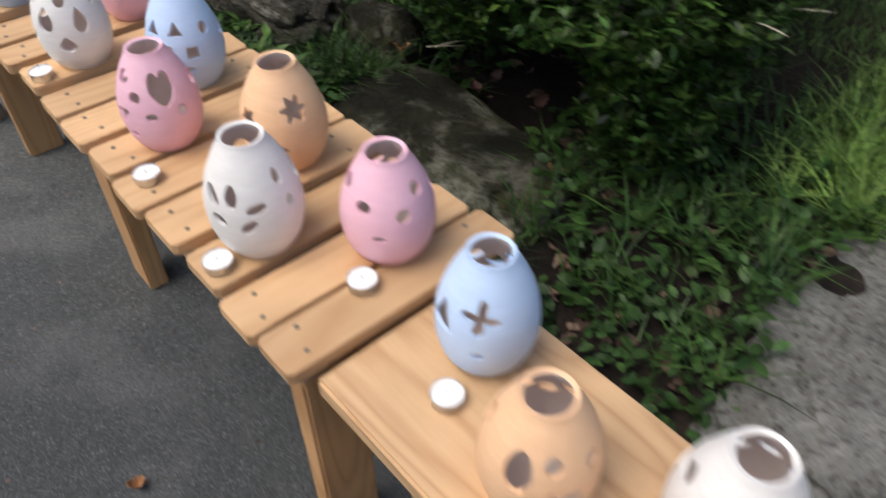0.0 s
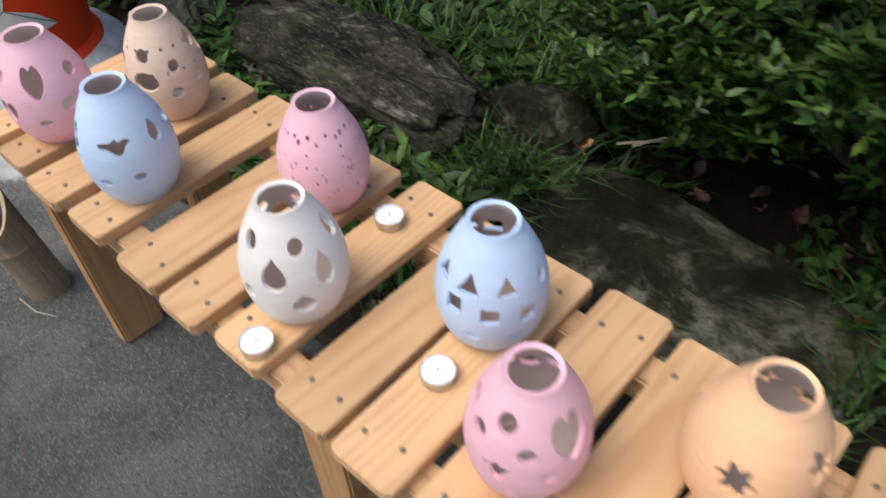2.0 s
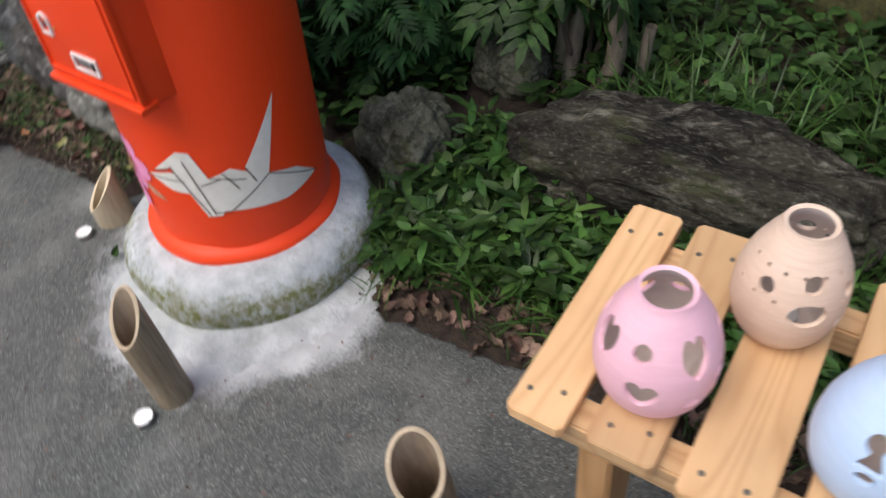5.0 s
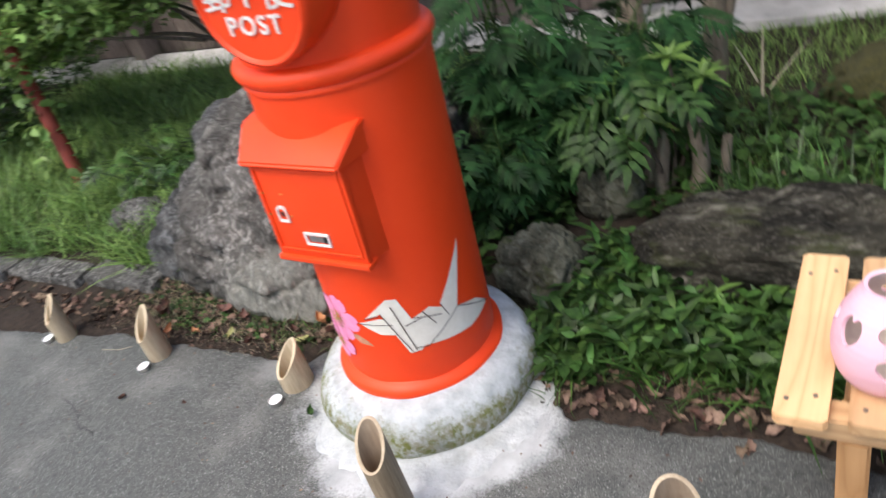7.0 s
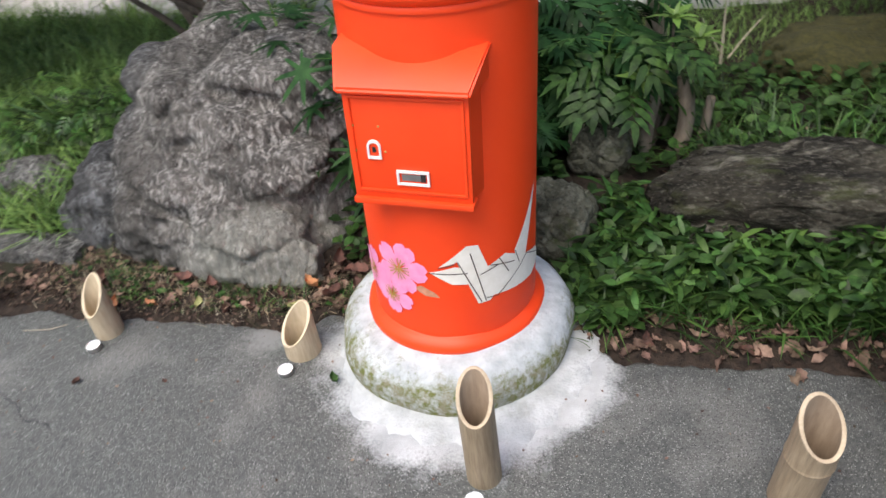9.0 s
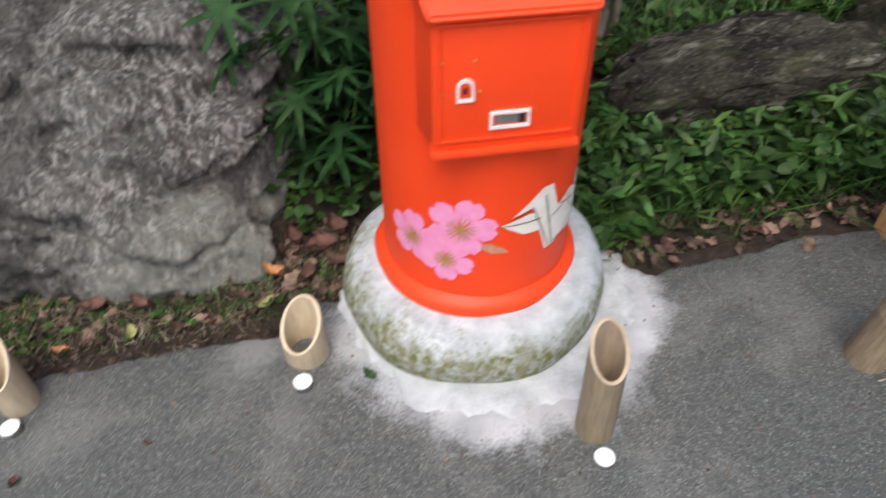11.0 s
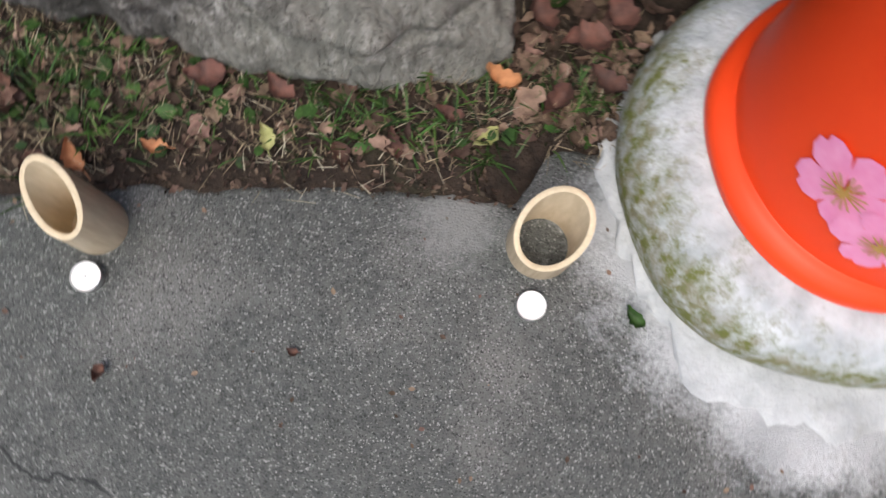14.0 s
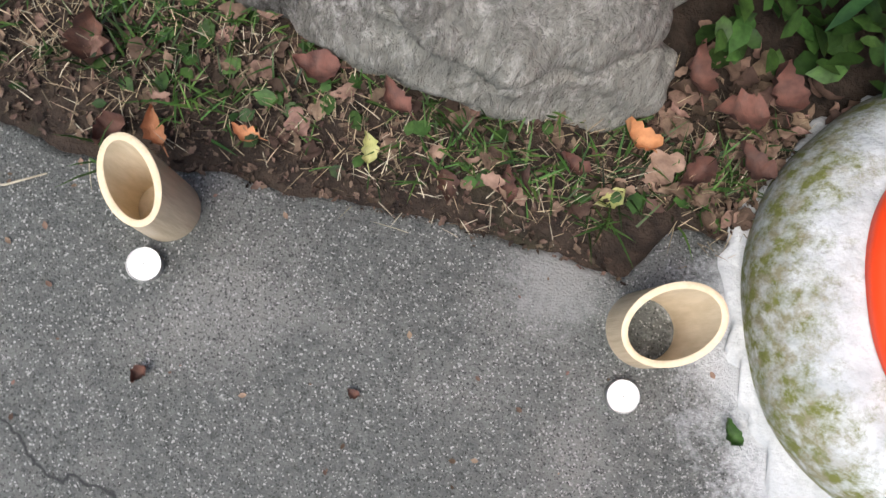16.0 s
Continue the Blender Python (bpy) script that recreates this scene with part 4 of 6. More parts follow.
def lettering(text, size, x, z, spacing=1.0, depth=0.0018):
    cu = bpy.data.curves.new("lettering", 'FONT')
    cu.body, cu.size, cu.extrude, cu.align_x, cu.offset = text, size, depth, 'CENTER', 0.0006
    cu.space_character = spacing
    tmp = new("lettering_source", cu)
    dg = bpy.context.evaluated_depsgraph_get()
    me = bpy.data.meshes.new_from_object(tmp.evaluated_get(dg))
    bpy.data.objects.remove(tmp)
    bpy.data.curves.remove(cu)
    me.materials.clear()
    ob = part("lettering", me, WHITE_PAINT, post_box, "raised white lettering")
    ob.matrix_basis = pose(x, SY + 0.0045, z, 90, 0, 0)
    return ob


lettering("\u90f5\u3012\u4fbf", 0.066, SX, 1.030)
lettering("POST", 0.045, SX, 0.984, 1.22)
bm = bmesh.new()
top = []
for i in range(17):
    a = math.pi * i / 16
    x = -math.cos(a) * (SR + 0.008)
    sag = 0.012 * math.sin(2 * a) ** 2 + 0.004 * math.sin(a)
    top.append((x, sag))
rows = [[bm.verts.new((SX + x * k, SY + dy, SZ + 0.055 + dz - s)) for x, s in top] for dy, dz, k in ((0.02, 0.05, 0.92), (-0.02, 0.012, 1.0), (-0.024, 0.004, 1.0), (-0.012, 0.0, 0.99), (0.02, 0.03, 0.92))]
for a, b in zip(rows, rows[1:]):
    for i in range(16):
        bm.faces.new((a[i], a[i + 1], b[i + 1], b[i]))
bmesh.ops.recalc_face_normals(bm, faces=bm.faces[:])
part("slot_lid", bm, RED, post_box, smooth=60)

# paintings on the drum, each a thin skin of paint wrapped round it


def wrapped(pieces, lift):
    """Convex outlines in (degrees, height), cut into narrow strips and laid round the drum."""
    bm = bmesh.new()

    def clip(poly, lim, sign):
        out = []
        for (a0, z0), (a1, z1) in zip(poly, poly[1:] + poly[:1]):
            i0, i1 = sign * (a0 - lim) >= 0, sign * (a1 - lim) >= 0
            if i0:
                out.append((a0, z0))
            if i0 != i1:
                t = (lim - a0) / (a1 - a0)
                out.append((lim, z0 + t * (z1 - z0)))
        return out

    for count, poly in enumerate(pieces):
        rad = BODY_R + lift + 0.0002 * count
        a0, a1 = min(p[0] for p in poly), max(p[0] for p in poly)
        k = math.floor(a0 / 2.0)
        while k * 2.0 < a1:
            q = clip(clip(list(poly), k * 2.0, 1), k * 2.0 + 2.0, -1)
            if len(q) >= 3:
                vs = [bm.verts.new((rad * math.cos(radians(a)), rad * math.sin(radians(a)), z)) for a, z in q]
                bm.faces.new(vs)
            k += 1
    bmesh.ops.remove_doubles(bm, verts=bm.verts[:], dist=1e-5)
    bmesh.ops.recalc_face_normals(bm, faces=bm.faces[:])
    return bm


def strokes(lines, width):
    out = []
    for (a0, z0), (a1, z1) in lines:
        dx, dz = (a1 - a0) * BODY_R * math.pi / 180, z1 - z0
        d = math.hypot(dx, dz) or 1
        nx, nz = -dz / d * width / 2, dx / d * width / 2
        na = nx / BODY_R * 180 / math.pi
        out.append([(a0 + na, z0 + nz), (a1 + na, z1 + nz), (a1 - na, z1 - nz), (a0 - na, z0 - nz)])
    return out


TAIL = [(-32, 0.342), (-6, 0.466), (-21, 0.300), (-30, 0.310)]
RWING = [(-46, 0.250), (-20, 0.312), (-2, 0.290), (14, 0.245), (-12, 0.235)]
CBODY = [(-58, 0.325), (-40, 0.348), (-20, 0.312), (-46, 0.250), (-55, 0.253)]
NECK = [(-73, 0.362), (-59, 0.393), (-46, 0.265), (-52, 0.241), (-60, 0.240)]
LWING = [(-90, 0.330), (-74, 0.345), (-62, 0.337), (-60, 0.295), (-76, 0.300)]
HEAD = [(-84, 0.344), (-66, 0.394), (-59, 0.392), (-74, 0.354)]
part("painted_crane", wrapped([TAIL, RWING, CBODY, NECK, LWING, HEAD], 0.0012), CRANE_PAINT, post_box, "cream painting of a folded paper crane")
part("outline", wrapped(strokes([((-46, 0.250), (-20, 0.312)), ((-20, 0.312), (14, 0.245)), ((-32, 0.342), (-28, 0.305)), ((-64, 0.375), (-55, 0.245)), ((-72, 0.358), (-58, 0.245)),
                                     ((-90, 0.330), (-66, 0.327)), ((-52, 0.335), (-33, 0.318)), ((-45, 0.344), (-38, 0.30)), ((-58, 0.318), (-46, 0.330)), ((-84, 0.344), (-74, 0.354)), ((-46, 0.25), (-55, 0.253))], 0.0022), 0.0030), LINE_PAINT, post_box, "thin brown outlines")


def flower(a, z, r, spin):
    petals, lines = [], []
    for k in range(5):
        t = radians(spin + 72 * k)
        poly = []
        for u, v in ((0.06, 0.0), (0.35, 0.27), (0.66, 0.43), (0.9, 0.34), (1.03, 0.13), (0.93, 0.0), (1.03, -0.13), (0.9, -0.34), (0.66, -0.43), (0.35, -0.27)):
            du, dv = r * (u * math.sin(t) + v * math.cos(t)), r * (u * math.cos(t) - v * math.sin(t))
            poly.append((a + du / BODY_R * 180 / math.pi, z + dv))
        petals.append(poly)
        for da in (-0.35, 0.0, 0.35):
            lines.append(((a, z), (a + 0.42 * r * math.sin(t + da) / BODY_R * 180 / math.pi, z + 0.42 * r * math.cos(t + da))))
    return petals, lines


petals, stamens = [], []
for a, z, r, spin in ((-111, 0.325, 0.064, 20), (-140, 0.276, 0.056, 5), (-119, 0.247, 0.052, 36)):
    p, s = flower(a, z, r, spin)
    ob = part("painted_flower", wrapped(p, 0.0012 + 0.0010 * len(petals)), PINK_PAINT, post_box, "pink painted blossom")
    part("flower_centre", wrapped(strokes(s, 0.0022), 0.0045), GOLD_PAINT, ob)
    petals.append(p)
part("painted_leaf", wrapped([[(-102, 0.284), (-96, 0.292), (-88, 0.278), (-84, 0.264), (-94, 0.266)]], 0.0012), LEAF_PAINT, post_box, "pinkish brown painted leaf")

# ---- slatted bench ----
TOP = 0.48
SLATS = [(-0.002, 0.064), (0.085, 0.158), (0.184, 0.266), (0.292, 0.372), (0.415, 0.498), (0.513, 0.584), (0.610, 0.689), (0.723, 0.801),
         (0.811, 0.896), (0.914, 0.997), (1.013, 1.098), (1.106, 1.196), (1.218, 1.299), (1.318, 1.393), (1.400, 1.472)]
bench = thing("slatted_bench", pose(0, 0, 0), "long low bench of new orange pine slats screwed on rails", "bench")


def board(name, sx, sy, sz, mat, parent, at, bevel=0.003, turn=0.0, corner=0.0):
    bm = box(-sx / 2, sx / 2, -sy / 2, sy / 2, -sz / 2, sz / 2)
    if corner:
        bmesh.ops.bevel(bm, geom=[e for e in bm.edges if abs((e.verts[0].co - e.verts[1].co).z) > sz * 0.9], offset=corner, segments=3, affect='EDGES')
    bmesh.ops.bevel(bm, geom=bm.edges[:], offset=bevel, segments=2, affect='EDGES', clamp_overlap=True)
    ob = part(name, bm, mat, parent, smooth=35)
    ob.matrix_basis = pose(*at, 0, 0, turn)
    return ob


screw_bm = bmesh.new()
bmesh.ops.create_cone(screw_bm, cap_ends=True, segments=10, radius1=0.0036, radius2=0.0032, depth=0.002)
screw_mesh = bpy.data.meshes.new("screw")
screw_bm.to_mesh(screw_mesh)
screw_bm.free()
screw_mesh.materials.append(material("screw_steel", (0.16, 0.14, 0.11), (0.28, 0.26, 0.22), 80, 0.5, 0.0, metal=0.8))
for k, (x0, x1) in enumerate(SLATS):
    wobble = 0.004 * math.sin(k * 2.3)
    w = x1 - x0
    s = board("slat", w, 0.350 + 0.004 * math.sin(k * 5.1), 0.019, PINE, bench, ((x0 + x1) / 2, 0.178 + wobble, TOP - 0.0095), 0.0025, 0.5 * math.sin(k * 1.7), 0.0045)
    for sx in (-0.27, 0.25):
        for y in (-0.138, 0.128):
            sc = new("screw", screw_mesh)
            sc.parent = s
            sc.location = (w * (sx + 0.03 * math.sin(k * 3 + y * 50)), y + 0.008 * math.sin(k * 7 + sx * 9), 0.0098)
for y in (0.045, 0.300):
    board("rail", 1.43, 0.040, 0.040, PINE_X, bench, (0.736, y, TOP - 0.019 - 0.0205), 0.003)
for x in (0.094, 0.708, 1.43):
    for y in (0.069, 0.296):
        board("leg", 0.040 if x < 0.3 or x > 1.3 else 0.085, 0.085 if x < 0.3 or x > 1.3 else 0.040, TOP - 0.0605, PINE_Z, bench, (x, y, (TOP - 0.0605) / 2), 0.004)
    board("stretcher", 0.036, 0.15, 0.06, PINE, bench, (x, 0.182, TOP - 0.10), 0.003)

# ---- plank bench beyond it ----
plank_bench = thing("plank_bench", pose(0, 0, 0), "bench with one wide smooth pine plank top", "bench")
board("top_plank", 1.05, 0.25, 0.030, PINE_X, plank_bench, (2.002, 0.157, 0.445), 0.004)
board("front_rail", 0.98, 0.028, 0.05, PINE_X, plank_bench, (2.0, 0.065, 0.404), 0.003)
board("back_rail", 0.98, 0.028, 0.05, PINE_X, plank_bench, (2.0, 0.255, 0.404), 0.003)
for x in (1.62, 2.45):
    for y in (0.10, 0.225):
        board("leg", 0.085, 0.04, 0.379, PINE_Z, plank_bench, (x, y, 0.1895), 0.004)

# ---- egg lanterns ----
PROFILE_S = (0, .04, .15, .3, .42, .55, .7, .85, .95, 1)
PROFILE_R = (.62, .74, .9, .99, 1, .965, .85, .66, .5, .44)


def profile(s):
    """Smooth outline of the egg: radius as a share of the widest."""
    return (np.interp(s - 0.03, PROFILE_S, PROFILE_R) + 2 * np.interp(s, PROFILE_S, PROFILE_R) + np.interp(s + 0.03, PROFILE_S, PROFILE_R)) / 4


def outline(kind, phi):
    """Distance of a cut-out's edge from its middle, in the direction phi (0 to the side, 90 up)."""
    if kind == "tri":
        p = (phi - math.pi / 2) % (2 * math.pi / 3) - math.pi / 3
        return 0.55 / np.cos(p) * 1.0
    if kind == "sq":
        return 0.9 / np.maximum(abs(np.cos(phi)), abs(np.sin(phi)))
    if kind == "star6":
        return 0.78 + 0.22 * np.cos(6 * phi)
    if kind == "star4":
        return 0.66 + 0.34 * np.cos(4 * phi + 0.6)
    if kind == "heart":
        p = np.abs((phi - math.pi / 2 + math.pi) % (2 * math.pi) - math.pi)
        return np.interp(p, (0, 0.35, 0.7, 1.1, 1.6, 2.2, 2.7, math.pi), (0.5, 0.88, 1.02, 1.0, 0.88, 0.78, 0.84, 1.0))
    if kind == "drop":
        p = np.abs((phi - math.pi / 2 + math.pi) % (2 * math.pi) - math.pi)
        return np.interp(p, (0, 0.3, 0.7, 1.3, 2.0, math.pi), (1.15, 0.9, 0.78, 0.82, 0.9, 0.95))
    if kind == "bird":
        return np.interp(phi % (2 * math.pi), (0, 0.35, 0.7, 1.1, 1.5, 1.9, 2.4, 2.8, 3.2, 3.6, 4.2, 4.8, 5.3, 5.8, 6.28),
                         (0.55, 0.95, 0.85, 0.45, 0.7, 0.5, 0.55, 1.0, 0.9, 0.5, 0.55, 0.8, 0.6, 0.5, 0.55))
    return np.ones_like(phi)


def egg_meshes(radius, height, holes, wall=0.005):
    """Outer shell and inner lining of a pierced egg, with the cut edges between them."""
    nt, ns = 168, 92
    s = np.linspace(0, 1, ns)
    th = np.arange(nt) * 2 * math.pi / nt
    T, S = np.meshgrid(th, s)
    T, S = T.copy(), S.copy()
    gone = np.zeros((ns - 1, nt), bool)
    tc, sc = (T[:-1] + math.pi / nt), (S[:-1] + S[1:]) / 2
    for kind, deg, hs, w, h in holes:
        w, h, a = w / 1000, h / 1000, radians(deg)
        spin = 0.0
        if kind.startswith("pet"):
            spin, kind = radians(float(kind[3:])), "o"
        rr = radius * float(profile(np.array(hs)))

        def local(t, z):
            x = ((t - a + math.pi) % (2 * math.pi) - math.pi) * rr
            y = (z - hs) * height
            return (x * math.cos(spin) + y * math.sin(spin)) / w, (-x * math.sin(spin) + y * math.cos(spin)) / h

        x, y = local(tc, sc)
        inside = np.hypot(x, y) < outline(kind, np.arctan2(y, x))
        gone |= inside
        x, y = local(T, S)
        # verts on the border of this hole slide onto its outline
        near = np.zeros_like(T, bool)
        for di in (0, -1):
            for dj in (0, 1):
                m = np.zeros_like(T, bool)
                g = np.roll(inside, dj, 1)
                if di == 0:
                    m[:-1] |= g
                else:
                    m[1:] |= g
                near |= m
        full = np.ones_like(T, bool)
        for di in (0, -1):
            for dj in (0, 1):
                m = np.zeros_like(T, bool)
                g = np.roll(inside, dj, 1)
                if di == 0:
                    m[:-1] |= g
                else:
                    m[1:] |= g
                full &= m
        border = near & ~full
        border[0], border[-1] = False, False
        rho, phi = np.hypot(x, y), np.arctan2(y, x)
        k = np.where(border, outline(kind, phi) / np.maximum(rho, 0.05), 1.0)
        k = np.clip(k, 0.5, 2.0)
        nx, ny = (x * k) * w, (y * k) * h
        dx, dy = nx * math.cos(spin) - ny * math.sin(spin), nx * math.sin(spin) + ny * math.cos(spin)
        T = np.where(border, a + dx / rr, T)
        S = np.where(border, hs + dy / height, S)
    gone[0], gone[-1] = False, False
    R = radius * profile(S)
    z_out = S * height
    slope = np.gradient(radius * profile(s), s * height)
    Nz = np.interp(S, s, -slope)
    ln = np.sqrt(1 + Nz * Nz)
    Ri, zi = R - wall / ln, z_out - wall * Nz / ln
    outer = np.stack([R * np.cos(T), R * np.sin(T), z_out], -1).reshape(-1, 3)
    inner = np.stack([Ri * np.cos(T), Ri * np.sin(T), np.clip(zi, 0.006, height)], -1).reshape(-1, 3)
    i, j = np.nonzero(~gone)
    a, b = i * nt + j, i * nt + (j + 1) % nt
    quads = np.stack([a, b, b + nt, a + nt], 1)
    N = ns * nt
    edges = {}
    for q in quads:
        for u, v in ((q[0], q[1]), (q[1], q[2]), (q[2], q[3]), (q[3], q[0])):
            edges[(u, v)] = True
    rims = [(u, v) for u, v in edges if (v, u) not in edges]
    walls = np.array([(v, u, u + N, v + N) for u, v in rims if u >= nt or v >= nt])
    lining = quads[:, ::-1] + N
    verts = np.concatenate([outer, inner])
    faces = np.concatenate([quads, walls, lining])
    return verts, faces, len(quads) + len(walls)


def egg_lantern(x, y, z, radius, height, colour, holes, label, turn=0.0):
    ob = thing("egg_lantern", pose(x, y, z, 0, 0, turn), label, "lantern", "row of egg lanterns on the benches")
    verts, faces, split = egg_meshes(radius, height, holes)
    me = mesh_arrays("shell", verts, faces)
    me.materials.append(GLAZE[colour])
    me.materials.append(CLAY)
    idx = np.zeros(len(me.polygons), np.int32)
    idx[split:] = 1
    me.polygons.foreach_set("material_index", idx)
    me.shade_smooth()
    me.set_sharp_from_angle(angle=radians(50))
    part("shell", me, None, ob)
    part("floor_disc", lathe([(radius * 0.66, 0.0015), (radius * 0.70, 0.0055)], 48), CLAY, ob)
    return ob


dots = []
rd = random.Random(5)
for k in range(26):
    dots.append(("o", k * 360 / 26 + rd.uniform(-4, 4), 0.80 + rd.uniform(-0.035, 0.035), 2.0 + rd.random(), 2.3 + rd.random()))
for k in range(95):
    dots.append(("o", rd.uniform(0, 360), rd.uniform(0.30, 0.73), rd.choice((1.5, 1.6, 2.2)), rd.choice((1.6, 1.8, 2.3))))
back_dots = [("o", d, h, 9, 10) for d, h in ((62, 0.60), (98, 0.68), (128, 0.58), (158, 0.68), (190, 0.58), (214, 0.66))]
beads = [("o", d, s, 2.2, 2.4) for s in (0.72, 0.52) for d in range(0, 360, 24)]
EGGS = [
    (1.884, 0.207, 0.46, 0.060, 0.158, "white", [("o", 290, 0.62, 8, 10), ("o", 330, 0.45, 9, 9), ("drop", 20, 0.6, 10, 16)] + back_dots, "off-white pierced ceramic egg lantern on the plank bench"),
    (1.729, 0.123, 0.46, 0.060, 0.158, "peach", [("o", 323, 0.68, 7, 8), ("o", 288, 0.60, 11, 19), ("o", 10, 0.62, 8, 7), ("o", 340, 0.38, 17, 11), ("o", 324, 0.48, 4, 4)] + back_dots, "peach pierced ceramic egg lantern with round holes"),
    (1.574, 0.204, 0.46, 0.059, 0.163, "blue", [("star4", 306, 0.62, 19, 18), ("tri", 254, 0.50, 18, 20), ("o", 306, 0.32, 6, 4)] + back_dots, "pale blue ceramic egg lantern with a cut star flower"),
    (1.378, 0.220, 0.48, 0.060, 0.152, "pink", [("o", 290, 0.62, 8, 6.5), ("o", 343, 0.55, 8, 7.5), ("o", 312, 0.36, 7, 4), ("o", 244, 0.72, 8, 9), ("o", 12, 0.72, 7, 7)] + back_dots, "pink ceramic egg lantern with small oval holes"),
    (1.258, 0.103, 0.48, 0.061, 0.166, "white", [("pet0", 306, 0.62, 6.5, 12), ("pet-75", 336, 0.52, 6, 11), ("pet-50", 324, 0.38, 6, 11), ("pet60", 288, 0.42, 6, 9), ("pet35", 277, 0.60, 6.5, 12), ("o", 15, 0.70, 5, 8), ("o", 20, 0.48, 5, 8)] + back_dots, "off-white ceramic egg lantern with a cut petal flower"),
    (1.131, 0.228, 0.48, 0.0615, 0.159, "peach", [("star6", 274, 0.52, 15, 16), ("star6", 348, 0.64, 16, 16), ("o", 321, 0.28, 10, 5), ("star6", 70, 0.6, 14, 14), ("star6", 120, 0.62, 15, 15), ("star6", 170, 0.58, 14, 14)], "peach ceramic egg lantern with cut stars"),
    (0.969, 0.116, 0.48, 0.0585, 0.155, "pink", [("heart", 350, 0.66, 17, 22), ("o", 278, 0.76, 7.5, 8), ("o", 249, 0.62, 7, 7), ("o", 304, 0.60, 7, 7), ("bird", 278, 0.42, 13, 14), ("o", 325, 0.42, 7, 5), ("o", 292, 0.22, 6, 4), ("o", 10, 0.42, 6, 7)] + back_dots, "pink ceramic egg lantern with a cut heart and dots"),
    (0.838, 0.226, 0.48, 0.061, 0.162, "blue", [("tri", 282, 0.64, 11, 12), ("tri", 325, 0.64, 10, 11), ("tri", 243, 0.64, 9, 11), ("sq", 268, 0.48, 8.5, 9.5), ("sq", 307, 0.45, 9, 8.5), ("sq", 346, 0.42, 9, 9), ("o", 289, 0.25, 8, 4), ("o", 335, 0.25, 8, 4), ("o", 15, 0.62, 7, 8), ("tri", 92, 0.64, 10, 11), ("sq", 128, 0.60, 10, 10), ("tri", 160, 0.66, 10, 11), ("sq", 195, 0.58, 9, 9), ("sq", 60, 0.5, 9, 9)], "pale blue ceramic egg lantern with triangles and squares"),
    (0.650, 0.112, 0.48, 0.060, 0.160, "white", [("o", 267, 0.76, 7, 8.5), ("o", 335, 0.74, 7, 8), ("drop", 302, 0.55, 13, 16), ("drop", 0, 0.52, 11, 17), ("drop", 329, 0.30, 13, 11), ("o", 40, 0.72, 8, 12), ("o", 268, 0.36, 7, 8), ("drop", 90, 0.55, 12, 15), ("o", 122, 0.70, 9, 10), ("drop", 150, 0.55, 12, 15), ("o", 180, 0.70, 9, 10), ("drop", 210, 0.5, 12, 15)], "off-white ceramic egg lantern with cut drops"),
    (0.540, 0.254, 0.48, 0.0585, 0.152, "pink", dots, "pink ceramic egg lantern pricked with many tiny dots"),
    (0.329, 0.104, 0.48, 0.0605, 0.164, "blue", [("bird", 324, 0.59, 19, 13), ("o", 296, 0.28, 8, 4), ("o", 340, 0.31, 7, 4.5), ("drop", 21, 0.60, 9, 12), ("o", 255, 0.66, 7, 9), ("tri", 259, 0.55, 10, 15), ("o", 260, 0.43, 7, 6)] + back_dots[:3], "pale blue ceramic egg lantern with a cut bird"),
    (0.209, 0.242, 0.48, 0.0575, 0.157, "beige", [("o", 300, 0.68, 7.5, 8), ("o", 347, 0.57, 6.5, 7.5), ("o", 299, 0.45, 16, 12), ("o", 40, 0.70, 8, 9), ("o", 341, 0.32, 7.5, 7), ("o", 20, 0.40, 6, 8), ("o", 249, 0.60, 7, 8)] + back_dots[:3] + beads, "beige unglazed ceramic egg lantern with rings and round holes"),
    (0.120, 0.102, 0.48, 0.063, 0.156, "pink", [("heart", 327, 0.65, 13, 20), ("o", 271, 0.68, 7.5, 8), ("heart", 277, 0.37, 15, 15), ("o", 324, 0.27, 8, 4.5), ("o", 27, 0.65, 8, 8), ("o", 0, 0.40, 9, 8), ("heart", 224, 0.62, 14, 18), ("o", 180, 0.62, 9, 9), ("heart", 135, 0.60, 14, 18), ("o", 90, 0.66, 9, 9)], "pink ceramic egg lantern with cut hearts at the bench end"),
]
for x, y, z, r, h, colour, holes, label in EGGS:
    # single motifs sit a little higher and wider than the pricked dots
    cut = holes if len(holes) > 60 else [(k, d, min(0.86, s + 0.055), w * (1.2 if w > 3 else 1), v * (1.2 if w > 3 else 1)) for k, d, s, w, v in holes]
    egg_lantern(x, y, z, r, h, colour, cut, label)

# ---- tealights ----
cup = lathe([(0.0005, 0.0), (0.0175, 0.0), (0.0188, 0.0012), (0.0190, 0.0145), (0.0195, 0.0152), (0.0190, 0.0158), (0.0183, 0.0150), (0.0181, 0.0125)], 40, False)
tealight = thing("tealight", pose(1.044, 0.043, TOP), "white tealight candle in an aluminium cup", "candle", "tealights beside the lanterns")
part("cup", cup, ALU, tealight, smooth=50)
part("wax", lathe([(0.0181, 0.011), (0.0181, 0.0132), (0.006, 0.0128), (0.0018, 0.0136)], 40), WAX, tealight, smooth=50)
part("wick", lathe([(0.0009, 0.013), (0.0008, 0.019), (0.0004, 0.0205)], 8), WHITE_PAINT, tealight)
